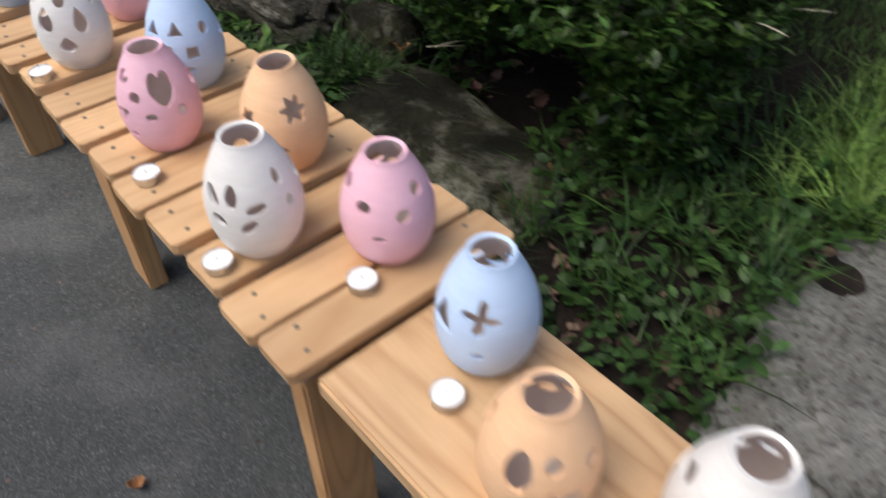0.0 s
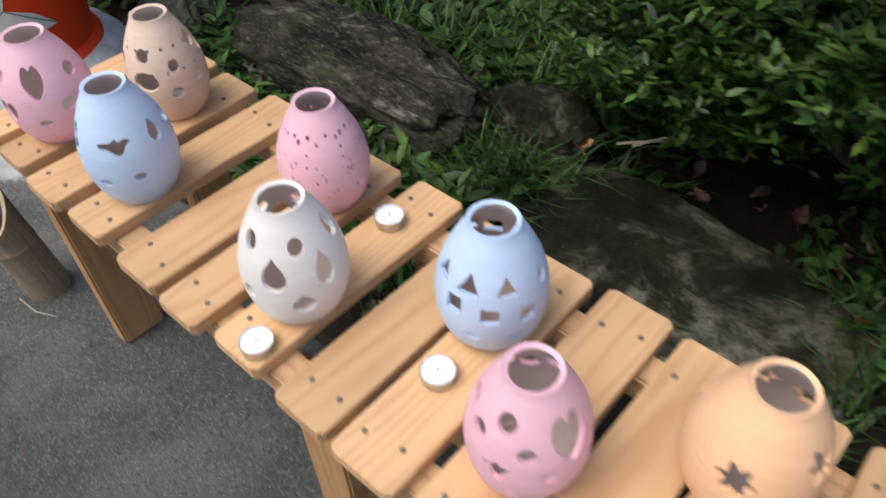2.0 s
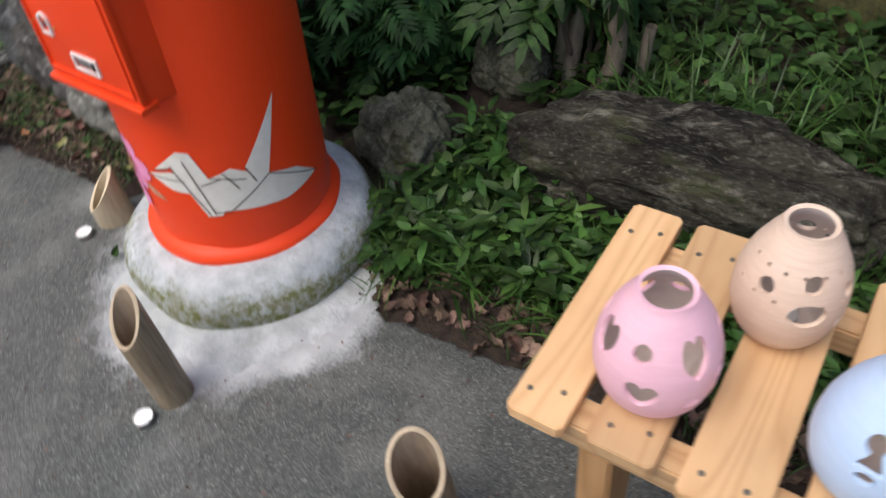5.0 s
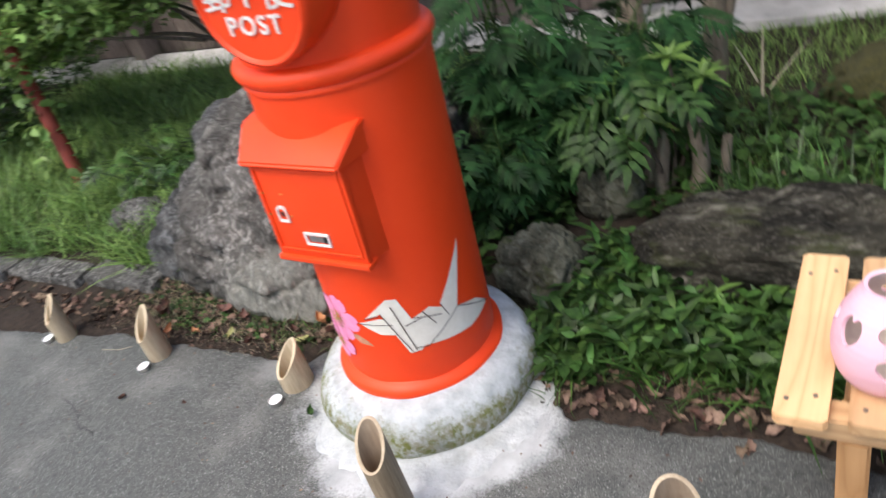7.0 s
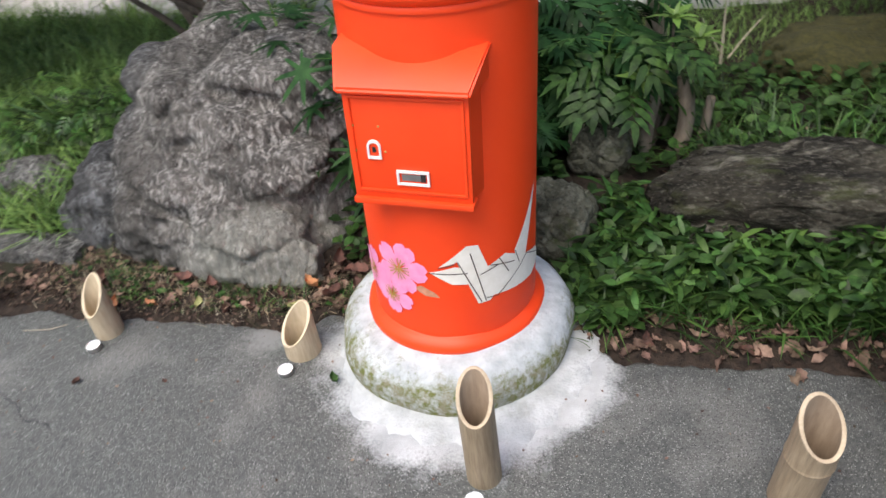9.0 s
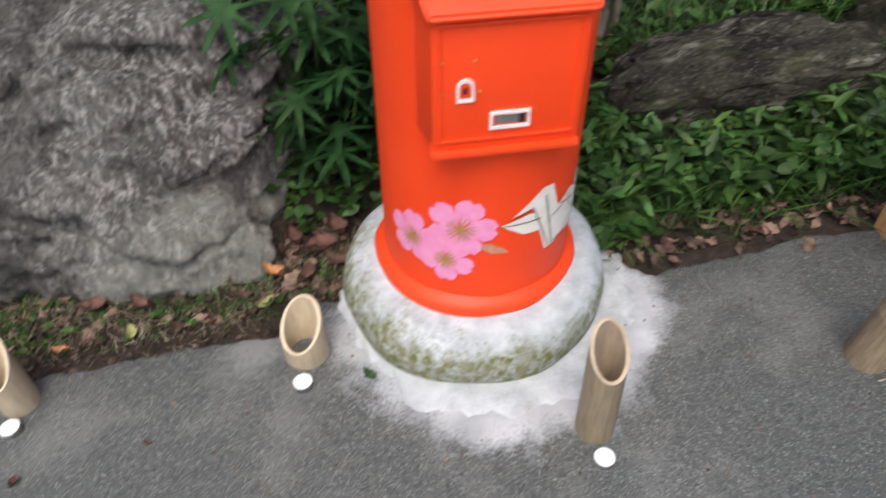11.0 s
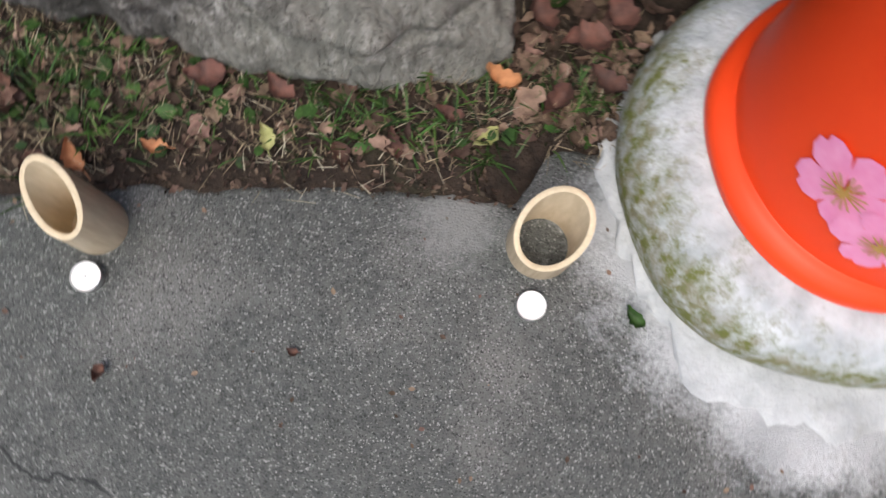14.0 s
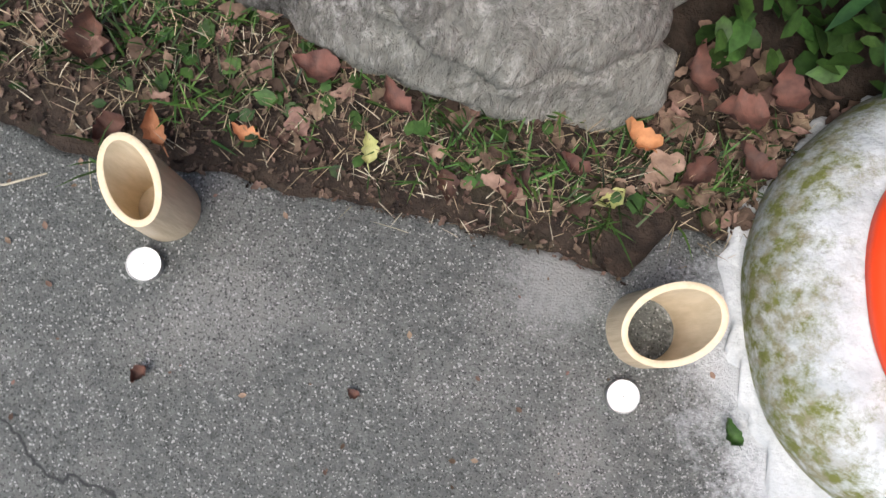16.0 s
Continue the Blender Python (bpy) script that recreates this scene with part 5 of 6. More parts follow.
for x, y, z in ((1.137, 0.137, TOP), (0.843, 0.132, TOP), (0.666, 0.032, TOP), (0.639, 0.267, TOP), (1.414, 0.148, TOP), (1.268, 0.032, TOP), (1.597, 0.124, 0.46),
                (-1.262, 0.161, 0.0), (-1.821, 0.168, 0.0), (-0.733, -0.112, 0.0), (-2.36, 0.19, 0.0), (-0.147, 0.002, 0.0105), (0.209, 0.242, TOP + 0.006)):
    copy_thing(tealight, pose(x, y, z, 0, 0, 40 * x))

# ---- bamboo cups ----


def bamboo(x, y, z, radius, low, high, face, mat, label, node=None, lean=(0, 0), hollow=False):
    """A bamboo length cut slantwise: its mouth faces the compass heading face (degrees)."""
    ob = thing("bamboo_holder", pose(x, y, z, lean[0], lean[1], 0), label, "candle holder", "bamboo holders on the path")
    n, wall = 56, 0.0075
    a = np.arange(n) * 2 * math.pi / n
    cut = low + (high - low) * (1 - np.cos(a - radians(face))) / 2
    def ring(r, zz):
        return np.stack([r * np.cos(a), r * np.sin(a), zz * np.ones(n)], 1)
    rows, shares = [], [0.0, 0.02, 0.3, 0.47, 0.49, 0.5, 0.51, 0.53, 0.75, 0.97, 1.0]
    for sh in shares:
        r = radius * (1.0 + 0.03 * (1 - sh))
        if node and 0.46 < sh < 0.54:
            r *= 1.035 if sh == 0.5 else (1.015 if 0.48 < sh < 0.52 else 0.995)
        rows.append(ring(r, (node / 0.5 * sh if node and sh <= 0.5 else (node + (cut - node) * (sh - 0.5) / 0.5 if node else cut * sh))))
    def grid(rows, flip=False):
        v = np.concatenate(rows)
        i, j = np.meshgrid(np.arange(len(rows) - 1), np.arange(n), indexing="ij")
        p, q = (i * n + j).ravel(), (i * n + (j + 1) % n).ravel()
        f = np.stack([p, q, q + n, p + n], 1)
        return v, (f[:, ::-1] if flip else f)
    part("outer_wall", mesh_arrays("outer_wall", *grid(rows)), mat, ob, smooth=True)
    part("cut_edge", mesh_arrays("cut_edge", *grid([ring(radius, cut), ring(radius - 0.001, cut + 0.0008), ring(radius - wall + 0.001, cut + 0.0008), ring(radius - wall, cut)])), AGED_CUT if mat is BAMBOO_OLD else BAMBOO_CUT, ob)
    part("inner_wall", mesh_arrays("inner_wall", *grid([ring(radius - wall, cut), ring(radius - wall, cut * 0.5), ring(radius - wall, (0.0 if hollow else 0.01) * np.ones(n))] + ([] if hollow else [ring(0.001, 0.01 * np.ones(n))]))), AGED_IN if mat is BAMBOO_OLD else BAMBOO_IN, ob, smooth=40)
    return ob


bamboo(-0.148, 0.005, 0, 0.0415, 0.195, 0.285, 300, BAMBOO_OLD, "brown aged bamboo length with a node, mouth cut slantwise, on asphalt", 0.15, (6, 2))
bamboo(-0.728, -0.042, 0, 0.0350, 0.190, 0.285, 275, BAMBOO_OLD, "tan bamboo length cut slantwise standing before the post box")
bamboo(-1.250, 0.243, 0, 0.0440, 0.045, 0.135, 235, BAMBOO, "short pale bamboo length cut slantwise beside the plinth", None, (0, 0), True)
bamboo(-1.820, 0.236, 0, 0.0365, 0.080, 0.178, 255, BAMBOO, "pale bamboo length cut slantwise at the path edge")
bamboo(-2.300, 0.225, 0, 0.034, 0.08, 0.17, 250, BAMBOO, "pale bamboo length cut slantwise at the path edge")

# ---- plants ----


def spread(n, x0, x1, y0, y1, keep=None):
    p = np.stack([rng.uniform(x0, x1, n), rng.uniform(y0, y1, n)], 1)
    if keep is not None:
        p = p[keep(p[:, 0], p[:, 1])]
    return np.concatenate([p, ground_z(p[:, 0], p[:, 1])[:, None]], 1)


STONES = [(-1.66, 0.98, 0.52, 0.50), (-0.07, 0.82, 0.40, 0.15), (0.84, 0.75, 0.37, 0.15), (2.03, 0.95, 0.38, 0.38), (-0.8756, 0.360, 0.28, 0.28), (-0.69, 0.72, 0.16, 0.16), (-0.59, 1.00, 0.13, 0.16), (-1.255, 0.345, 0.075, 0.055)]


def clear_of_stones(x, y):
    ok = np.ones_like(x, bool)
    for cx, cy, hx, hy in STONES:
        ok &= ((x - cx) / hx) ** 2 + ((y - cy) / hy) ** 2 > 0.9
    return ok


def patchy(scale, level, seed):
    def keep(x, y):
        f = np.sin(x * scale + seed) * np.sin(y * scale * 1.3 + seed * 2) + 0.6 * np.sin(x * scale * 2.3 + y * scale * 1.7 + seed)
        return (f > level) & clear_of_stones(x, y)
    return keep


def grass(name, base, length, width, lean, droop, mat, label, category="grass"):
    n = len(base)
    v, f = blades(base, rng.uniform(0, 2 * math.pi, n), rng.uniform(0.05, lean, n), rng.uniform(0.45, 1.0, n) * length, rng.uniform(0.6, 1.1, n) * width, rng.uniform(0.1, droop, n))
    ob = part(name, mesh_arrays(name, v, f), mat)
    return tagged(ob, label, category, kind="stuff")


def tufts(n_tufts, per, x0, x1, y0, y1, keep, spread_r=0.025):
    c = spread(n_tufts, x0, x1, y0, y1, keep)
    p = np.repeat(c, per, 0)
    p[:, :2] += rng.normal(0, spread_r, (len(p), 2))
    return p


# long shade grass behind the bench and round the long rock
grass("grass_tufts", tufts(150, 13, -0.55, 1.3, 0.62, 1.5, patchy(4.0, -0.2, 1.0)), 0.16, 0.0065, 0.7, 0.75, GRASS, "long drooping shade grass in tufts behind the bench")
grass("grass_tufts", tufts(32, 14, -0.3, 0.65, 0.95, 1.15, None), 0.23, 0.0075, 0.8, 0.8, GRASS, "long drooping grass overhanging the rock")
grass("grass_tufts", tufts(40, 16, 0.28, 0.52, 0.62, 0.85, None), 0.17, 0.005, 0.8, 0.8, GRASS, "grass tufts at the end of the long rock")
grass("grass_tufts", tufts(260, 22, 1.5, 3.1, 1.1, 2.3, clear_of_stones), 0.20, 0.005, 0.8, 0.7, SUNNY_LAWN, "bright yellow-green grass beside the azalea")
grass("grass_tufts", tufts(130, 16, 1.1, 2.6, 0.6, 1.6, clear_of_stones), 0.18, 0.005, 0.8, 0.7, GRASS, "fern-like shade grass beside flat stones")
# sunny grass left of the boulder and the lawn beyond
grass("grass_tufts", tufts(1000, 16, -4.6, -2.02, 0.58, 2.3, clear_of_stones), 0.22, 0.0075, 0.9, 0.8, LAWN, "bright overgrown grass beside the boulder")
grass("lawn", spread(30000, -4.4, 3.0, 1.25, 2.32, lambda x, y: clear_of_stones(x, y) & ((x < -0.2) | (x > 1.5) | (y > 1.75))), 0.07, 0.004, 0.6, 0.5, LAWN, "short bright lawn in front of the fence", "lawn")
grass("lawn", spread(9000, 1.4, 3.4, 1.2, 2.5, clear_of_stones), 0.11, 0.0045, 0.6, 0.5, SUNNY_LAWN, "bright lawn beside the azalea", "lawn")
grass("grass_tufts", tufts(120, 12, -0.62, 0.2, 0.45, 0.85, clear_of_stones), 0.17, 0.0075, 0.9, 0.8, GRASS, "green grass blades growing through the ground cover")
# thin grass in the litter strip
grass("grass_sprigs", tufts(125, 8, -2.1, -1.15, 0.36, 0.54, None, 0.018), 0.05, 0.0032, 1.1, 0.6, GRASS, "short sprigs of grass in leaf litter")
grass("grass_sprigs", tufts(110, 8, -0.55, 0.6, 0.36, 0.70, clear_of_stones, 0.02), 0.07, 0.003, 1.0, 0.6, GRASS, "short sprigs of grass along the path edge")
grass("grass_sprig", np.repeat(np.array([[-1.90, 0.275, 0.0]]), 7, 0) + np.concatenate([rng.normal(0, 0.012, (7, 2)), np.zeros((7, 1))], 1), 0.11, 0.004, 1.25, 0.4, GRASS, "green sprig of grass rooted in the asphalt edge")
grass("dry_straws", tufts(190, 2, -2.1, -1.1, 0.31, 0.52, clear_of_stones, 0.02), 0.042, 0.0014, 1.5, 0.35, STRAW, "dry straw lying in the leaf litter")

grass("dry_straws", tufts(800, 3, -2.2, -1.1, 0.34, 0.56, clear_of_stones, 0.02), 0.036, 0.0013, 1.5, 0.3, DRY_GRASS, "short brown dead grass matted in the litter")


def groundcover(name, n, area, size, height, mat, label, keep=clear_of_stones, template=ovate(0.55, 0.1, 0.25), lift=(0.15, 0.9)):
    p = spread(n, *area, keep)
    n = len(p)
    p[:, 2] += rng.uniform(0.15, 1.0, n) * height
    v, f = scatter(template, p, rng.uniform(0, 2 * math.pi, n), rng.uniform(*lift, n) - 0.2, rng.normal(0, 0.35, n), rng.uniform(0.6, 1.15, n) * size)
    ob = part(name, mesh_arrays(name, v, f), mat)
    return tagged(ob, label, "ground cover", kind="stuff")


groundcover("ground_cover", 620, (-0.62, 0.15, 0.46, 0.80), 0.058, 0.10, LEAF, "broad-leaved green ground cover beside the plinth")
groundcover("ground_cover", 1100, (-0.62, 0.15, 0.46, 0.82), 0.072, 0.11, GRASS, "narrow-leaved green ground cover beside the plinth", clear_of_stones, ovate(0.27, 0.15, 0.35), (0.1, 1.2))
groundcover("ground_cover", 500, (-0.62, 0.15, 0.46, 0.80), 0.036, 0.12, GRASS, "small-leaved bright weeds beside the plinth")
groundcover("ground_cover", 420, (-0.62, -0.45, 0.40, 0.62), 0.05, 0.06, LEAF, "broad-leaved weeds at the edge of the asphalt")
groundcover("ground_cover", 420, (0.12, 0.46, 0.46, 0.68), 0.07, 0.11, GRASS, "narrow-leaved green plants before the long rock", clear_of_stones, ovate(0.27, 0.15, 0.35), (0.1, 1.2))
groundcover("ground_cover", 900, (0.05, 0.75, 0.45, 0.75), 0.045, 0.06, LEAF, "small green weeds under the bench")
groundcover("ground_cover", 850, (0.98, 1.75, 0.72, 1.3), 0.040, 0.07, LEAF, "round-leaved green creeper between stones")
groundcover("ground_cover", 480, (-1.05, -0.45, 0.64, 1.25), 0.05, 0.10, LEAF, "dark green weeds in shade behind the plinth")
groundcover("ground_cover", 1500, (-0.8, 0.75, 0.95, 1.65), 0.055, 0.09, LEAF, "mixed green weeds in shade behind the rock")
groundcover("ground_cover", 150, (-1.28, -1.0, 0.58, 0.75), 0.042, 0.10, LEAF, "small green weeds between boulder and plinth", None)
groundcover("ground_cover", 90, (-2.05, -1.15, 0.33, 0.50), 0.026, 0.012, LEAF, "tiny green seedlings in the leaf litter", clear_of_stones, ovate(0.7, 0.08, 0.1), (0.1, 0.5))
groundcover("ground_cover", 1200, (1.3, 2.7, 0.38, 0.75), 0.036, 0.05, LEAF, "green weeds beneath the plank bench")

# leaf litter
dead = [ragged(0.65, 1), ragged(0.35, 2, 0.5), ragged(0.85, 3, 0.1), ragged(0.5, 4, -0.3)]


def litter(n, area, size, label, keep=clear_of_stones):
    p = spread(n, *area, keep)
    n = len(p)
    p[:, 2] += rng.uniform(0.003, 0.014, n)
    pick = [p[i::4] for i in range(4)]
    v, f = joined([scatter(d, q, rng.uniform(0, 2 * math.pi, len(q)), rng.normal(0.05, 0.25, len(q)), rng.normal(0, 0.4, len(q)), rng.uniform(0.3, 1.2, len(q)) * size) for d, q in zip(dead, pick)])
    ob = part("leaf_litter", mesh_arrays("leaf_litter", v, f), LITTER)
    return tagged(ob, label, "fallen leaves", kind="stuff")


litter(380, (-2.3, -1.10, 0.345, 0.56), 0.030, "brown crumbled dead leaves along the path edge")
litter(300, (-0.62, 0.45, 0.33, 0.50), 0.045, "brown dead leaves between asphalt and ground cover")
litter(650, (-0.6, 2.4, 0.45, 1.3), 0.045, "scattered brown dead leaves under the plants")
litter(170, (-3.5, -2.2, 0.29, 0.45), 0.04, "brown dead leaves in front of the kerb stones", None)
litter(90, (-1.30, -1.06, 0.40, 0.62), 0.045, "reddish dead leaves between boulder and plinth", None)
crumbs = spread(6000, -2.3, -1.05, 0.288, 0.52, clear_of_stones)
crumbs[:, 2] += 0.004
nc = len(crumbs)
v, f = scatter(ragged(0.6, 8, 0.3), crumbs, rng.uniform(0, 6.3, nc), rng.normal(0.05, 0.4, nc), rng.normal(0, 0.6, nc), 0.003 + 0.012 * rng.uniform(0, 1, nc) ** 2.5)
tagged(part("leaf_crumbs", mesh_arrays("leaf_crumbs", v, f), CRUMB), "fine brown crumbs of leaf and bark on soil", "fallen leaves", kind="stuff")


specks = spread(420, -2.6, 1.7, -0.5, 0.30)
specks[:, 2] = 0.002
ns = len(specks)
v, f = scatter(ovate(0.6, 0.2, -0.15), specks, rng.uniform(0, 6.3, ns), rng.normal(0, 0.12, ns), rng.normal(0, 0.2, ns), rng.uniform(0.003, 0.010, ns))
tagged(part("leaf_crumbs", mesh_arrays("leaf_crumbs", v, f), LITTER), "sparse crumbs of dead leaf on asphalt", "fallen leaves", kind="stuff")
v, f = joined([tube([(-0.16, -0.055, 0.003), (-0.10, -0.05, 0.004), (-0.06, -0.03, 0.003)], [0.0015, 0.0017, 0.001], 5), tube([(-2.08, 0.20, 0.003), (-2.0, 0.215, 0.004), (-1.96, 0.24, 0.004)], [0.0012, 0.0016, 0.001], 5)])
tagged(part("dry_twigs", mesh_arrays("dry_twigs", v, f), STRAW), "thin dry twigs lying on asphalt", "twig", kind="stuff")


def fallen_leaf(x, y, z, length, turn, mat, label, tilt=8):
    """A dry leaf with a pointed tip, uneven ragged edge, its own curl, and a stalk."""
    bm = bmesh.new()
    rows, k = [], x * 37.0 + y * 91.0
    width = 0.72 + 0.16 * math.sin(k)
    curl, bend = 0.30 + 0.35 * math.sin(k * 1.7), 0.14 * math.sin(k * 2.3)
    for i in range(12):
        t = i / 11
        shape = 0.02 + math.sin(math.pi * t ** 0.8) ** 0.9 * (1 - 0.35 * t)
        left, right = (width / 2 * shape * (1 + 0.30 * noise.noise(Vector((i * 0.9, k, s))) + 0.16 * math.sin(i * 2.1 + s * k)) for s in (0.3, 7.1))
        mid, z0 = bend * math.sin(math.pi * t), curl * (t - 0.5) ** 2 + 0.05 * noise.noise(Vector((i * 0.6, k, 3)))
        rows.append([bm.verts.new((mid + u * (left if u < 0 else right), t - 0.5, z0 + (0.25 + 0.4 * curl) * u * u * width + 0.09 * noise.noise(Vector((i * 0.7, u * 2.3, k))))) for u in (-1, -0.55, 0, 0.55, 1)])
    for a, b in zip(rows, rows[1:]):
        for q in range(4):
            bm.faces.new((a[q], a[q + 1], b[q + 1], b[q]))
    stalk = [bm.verts.new(c) for c in ((-0.02, -0.48, 0.07), (0.02, -0.48, 0.07), (0.05, -0.75, 0.04), (0.03, -0.75, 0.04))]
    bm.faces.new(stalk)
    bmesh.ops.scale(bm, vec=(length,) * 3, verts=bm.verts[:])
    ob = part("fallen_leaf", bm, mat, smooth=True)
    ob.matrix_basis = pose(x, y, z, tilt, tilt * 0.5, turn)
    return tagged(ob, label, "leaf", "single fallen leaves")


for x, y, z, l, a, mat, label in (
        (-1.853, 0.323, 0.015, 0.048, 30, ORANGE_LEAF, "crisp orange dead leaf on soil"), (-1.759, 0.346, 0.012, 0.036, 80, ORANGE_LEAF, "small orange dead leaf on soil"),
        (-1.90, 0.300, 0.012, 0.042, 150, RED_LEAF, "reddish brown dead leaf on soil"), (-1.518, 0.339, 0.012, 0.040, 200, RED_LEAF, "brown curled dead leaf at the asphalt edge"),
        (-1.313, 0.463, 0.022, 0.050, 65, ORANGE_LEAF, "pale orange dead leaf on soil"), (-1.62, 0.365, 0.012, 0.040, 20, YELLOW_LEAF, "yellow fallen leaf on litter"),
        (-1.554, 0.779, 0.33, 0.05, 120, YELLOW_LEAF, "pale yellow leaf resting on the boulder"), (-1.503, 0.705, 0.31, 0.035, 40, YELLOW_LEAF, "yellow leaf resting on the boulder"),
        (-1.33, 0.38, 0.015, 0.04, 130, YELLOW_LEAF, "green-yellow fallen leaf on litter"), (-1.20, 0.52, 0.03, 0.07, 100, RED_LEAF, "dark red dead leaf by the plinth"),
        (-1.26, 0.56, 0.03, 0.065, 20, RED_LEAF, "dark red dead leaf by the boulder"), (-1.17, 0.47, 0.03, 0.06, 60, RED_LEAF, "dark red dead leaf by the plinth"), (-1.95, 0.40, 0.02, 0.06, 10, RED_LEAF, "brown dead leaf on litter"), (-1.70, 0.44, 0.03, 0.055, 100, RED_LEAF, "dark red-brown dead leaf against the boulder"),
        (-1.60, 0.43, 0.03, 0.05, 50, RED_LEAF, "dark red-brown dead leaf against the boulder"), (-1.45, 0.365, 0.014, 0.045, 15, RED_LEAF, "brown curled dead leaf on soil"), (-1.38, 0.41, 0.016, 0.04, 70, RED_LEAF, "brown dead leaf on soil"),
        (-1.24, 0.43, 0.02, 0.055, 140, RED_LEAF, "dark red dead leaf by the plinth"), (-1.16, 0.56, 0.035, 0.06, 30, RED_LEAF, "dark red dead leaf by the plinth"),
        (0.531, 0.903, 0.165, 0.055, 60, ORANGE_LEAF, "tan dead leaf lying in the shade"), (0.976, 0.981, 0.17, 0.05, 10, RED_LEAF, "red leaf among the creeper"),
        (0.80, 0.93, 0.155, 0.04, 70, RED_LEAF, "red-brown leaf on the flat stone"), (1.15, 0.84, 0.14, 0.04, 110, ORANGE_LEAF, "orange leaf among the creeper"),
        (-0.20, 0.36, 0.012, 0.05, 70, RED_LEAF, "brown dead leaf at the asphalt edge"), (-0.42, 0.37, 0.012, 0.05, 10, RED_LEAF, "brown dead leaf at the asphalt edge"), (0.30, 0.17, 0.006, 0.045, 75, ORANGE_LEAF, "tan dead leaf on asphalt under the bench"),
        (-1.56, 0.09, 0.004, 0.016, 75, RED_LEAF, "small brown leaf on asphalt"), (-1.79, 0.05, 0.004, 0.022, 160, RED_LEAF, "small brown leaf on asphalt"),
        (1.15, -0.17, 0.004, 0.03, 160, ORANGE_LEAF, "small orange leaf on asphalt")):
    fallen_leaf(x, y, z, l, a, mat, label)
fallen_leaf(-1.13, 0.155, 0.012, 0.034, 40, LEAF, "dark green leaf scrap on the cement")

# azalea


def shrub(name, stems, crown_pts, rosette, size, mat, label, template=ovate(0.36, 0.12, 0.12)):
    ob = thing(name, pose(*stems[0][0][0]), label, "shrub")
    inv = ob.matrix_basis.inverted()
    pieces = [tube(p, r, 7) for p, r in stems]
    st = part("branchwork", mesh_arrays("branchwork", *joined(pieces)), BARK, ob, smooth=True)
    st.matrix_parent_inverse = inv
    n = len(crown_pts)
    c = np.repeat(crown_pts, rosette, 0)
    m = len(c)
    head = rng.uniform(0, 2 * math.pi, m)
    v, f = scatter(template, c + rng.normal(0, 0.004, (m, 3)), head, rng.uniform(-0.1, 0.9, m), rng.normal(0, 0.3, m), rng.uniform(0.6, 1.1, m) * size)
    cr = part("crown", mesh_arrays("crown", v, f), mat, ob)
    cr.matrix_parent_inverse = inv
    return ob


def crown_shell(n, lumps, thick=0.35):
    """Shoot tips spread over a few overlapping lumps, denser towards the skin."""
    out = []
    tot = sum(l[3] * l[4] for l in lumps)
    for cx, cy, cz, rx, rz in lumps:
        k = int(n * rx * rz / tot)
        d = rng.normal(0, 1, (k, 3))
        d /= np.linalg.norm(d, axis=1)[:, None]
        wob = 1 + 0.13 * np.sin(d[:, 0] * 7 + cx * 9) * np.sin(d[:, 1] * 6 + cy * 5) + 0.1 * np.sin(d[:, 2] * 9 + cx * 3)
        r = (1 - thick * rng.uniform(0, 1, k) ** 1.8) * wob
        out.append(np.stack([cx + d[:, 0] * r * rx, cy + d[:, 1] * r * rx, cz + d[:, 2] * r * rz], 1))
    p = np.concatenate(out)
    return p[p[:, 2] > 0.16]


def branch(a, b, r0, r1, bend=0.05, k=6):
    a, b = np.array(a, float), np.array(b, float)
    o = rng.normal(0, bend, 3)
    pts = [tuple(a + (b - a) * t + o * math.sin(math.pi * t) + rng.normal(0, bend * 0.12, 3)) for t in np.linspace(0, 1, k)]
    return pts, list(np.linspace(r0, r1, k))


az_lumps = [(1.13, 1.02, 0.60, 0.32, 0.22), (0.82, 1.15, 0.60, 0.33, 0.24), (0.60, 1.22, 0.58, 0.27, 0.22), (1.20, 1.12, 0.45, 0.20, 0.24), (1.0, 1.38, 0.85, 0.46, 0.27),
            (1.26, 1.0, 0.32, 0.15, 0.15), (0.97, 0.92, 0.60, 0.20, 0.13), (0.80, 0.98, 0.42, 0.18, 0.13), (0.58, 1.06, 0.42, 0.20, 0.17), (0.74, 1.02, 0.46, 0.24, 0.18), (0.55, 1.45, 0.75, 0.32, 0.26)]
stems = [branch((1.08, 1.30, 0.08), (lx + 0.05, ly, lz + 0.08), 0.022, 0.006, 0.06) for lx, ly, lz, a, b in az_lumps]
stems += [branch((1.06, 1.20, 0.42), (0.72, 0.90, 0.50), 0.013, 0.006, 0.04), branch((1.10, 1.15, 0.45), (1.19, 0.90, 0.49), 0.014, 0.007, 0.03), branch((1.08, 1.2, 0.3), (0.95, 0.85, 0.66), 0.012, 0.005, 0.03)]
shrub("azalea_bush", stems, crown_shell(9500, az_lumps), 6, 0.033, AZALEA, "dense clipped azalea bush with small glossy green leaves")
bk = [(0.80, 1.9, 0.70, 0.45, 0.40), (0.56, 1.98, 0.62, 0.34, 0.30)]
shrub("azalea_bush", [branch((0.72, 1.92, 0.1), (a, b, c), 0.02, 0.006) for a, b, c, d, e in bk], crown_shell(2400, bk), 6, 0.04, AZALEA, "dark azalea bush behind the first in deep shade")

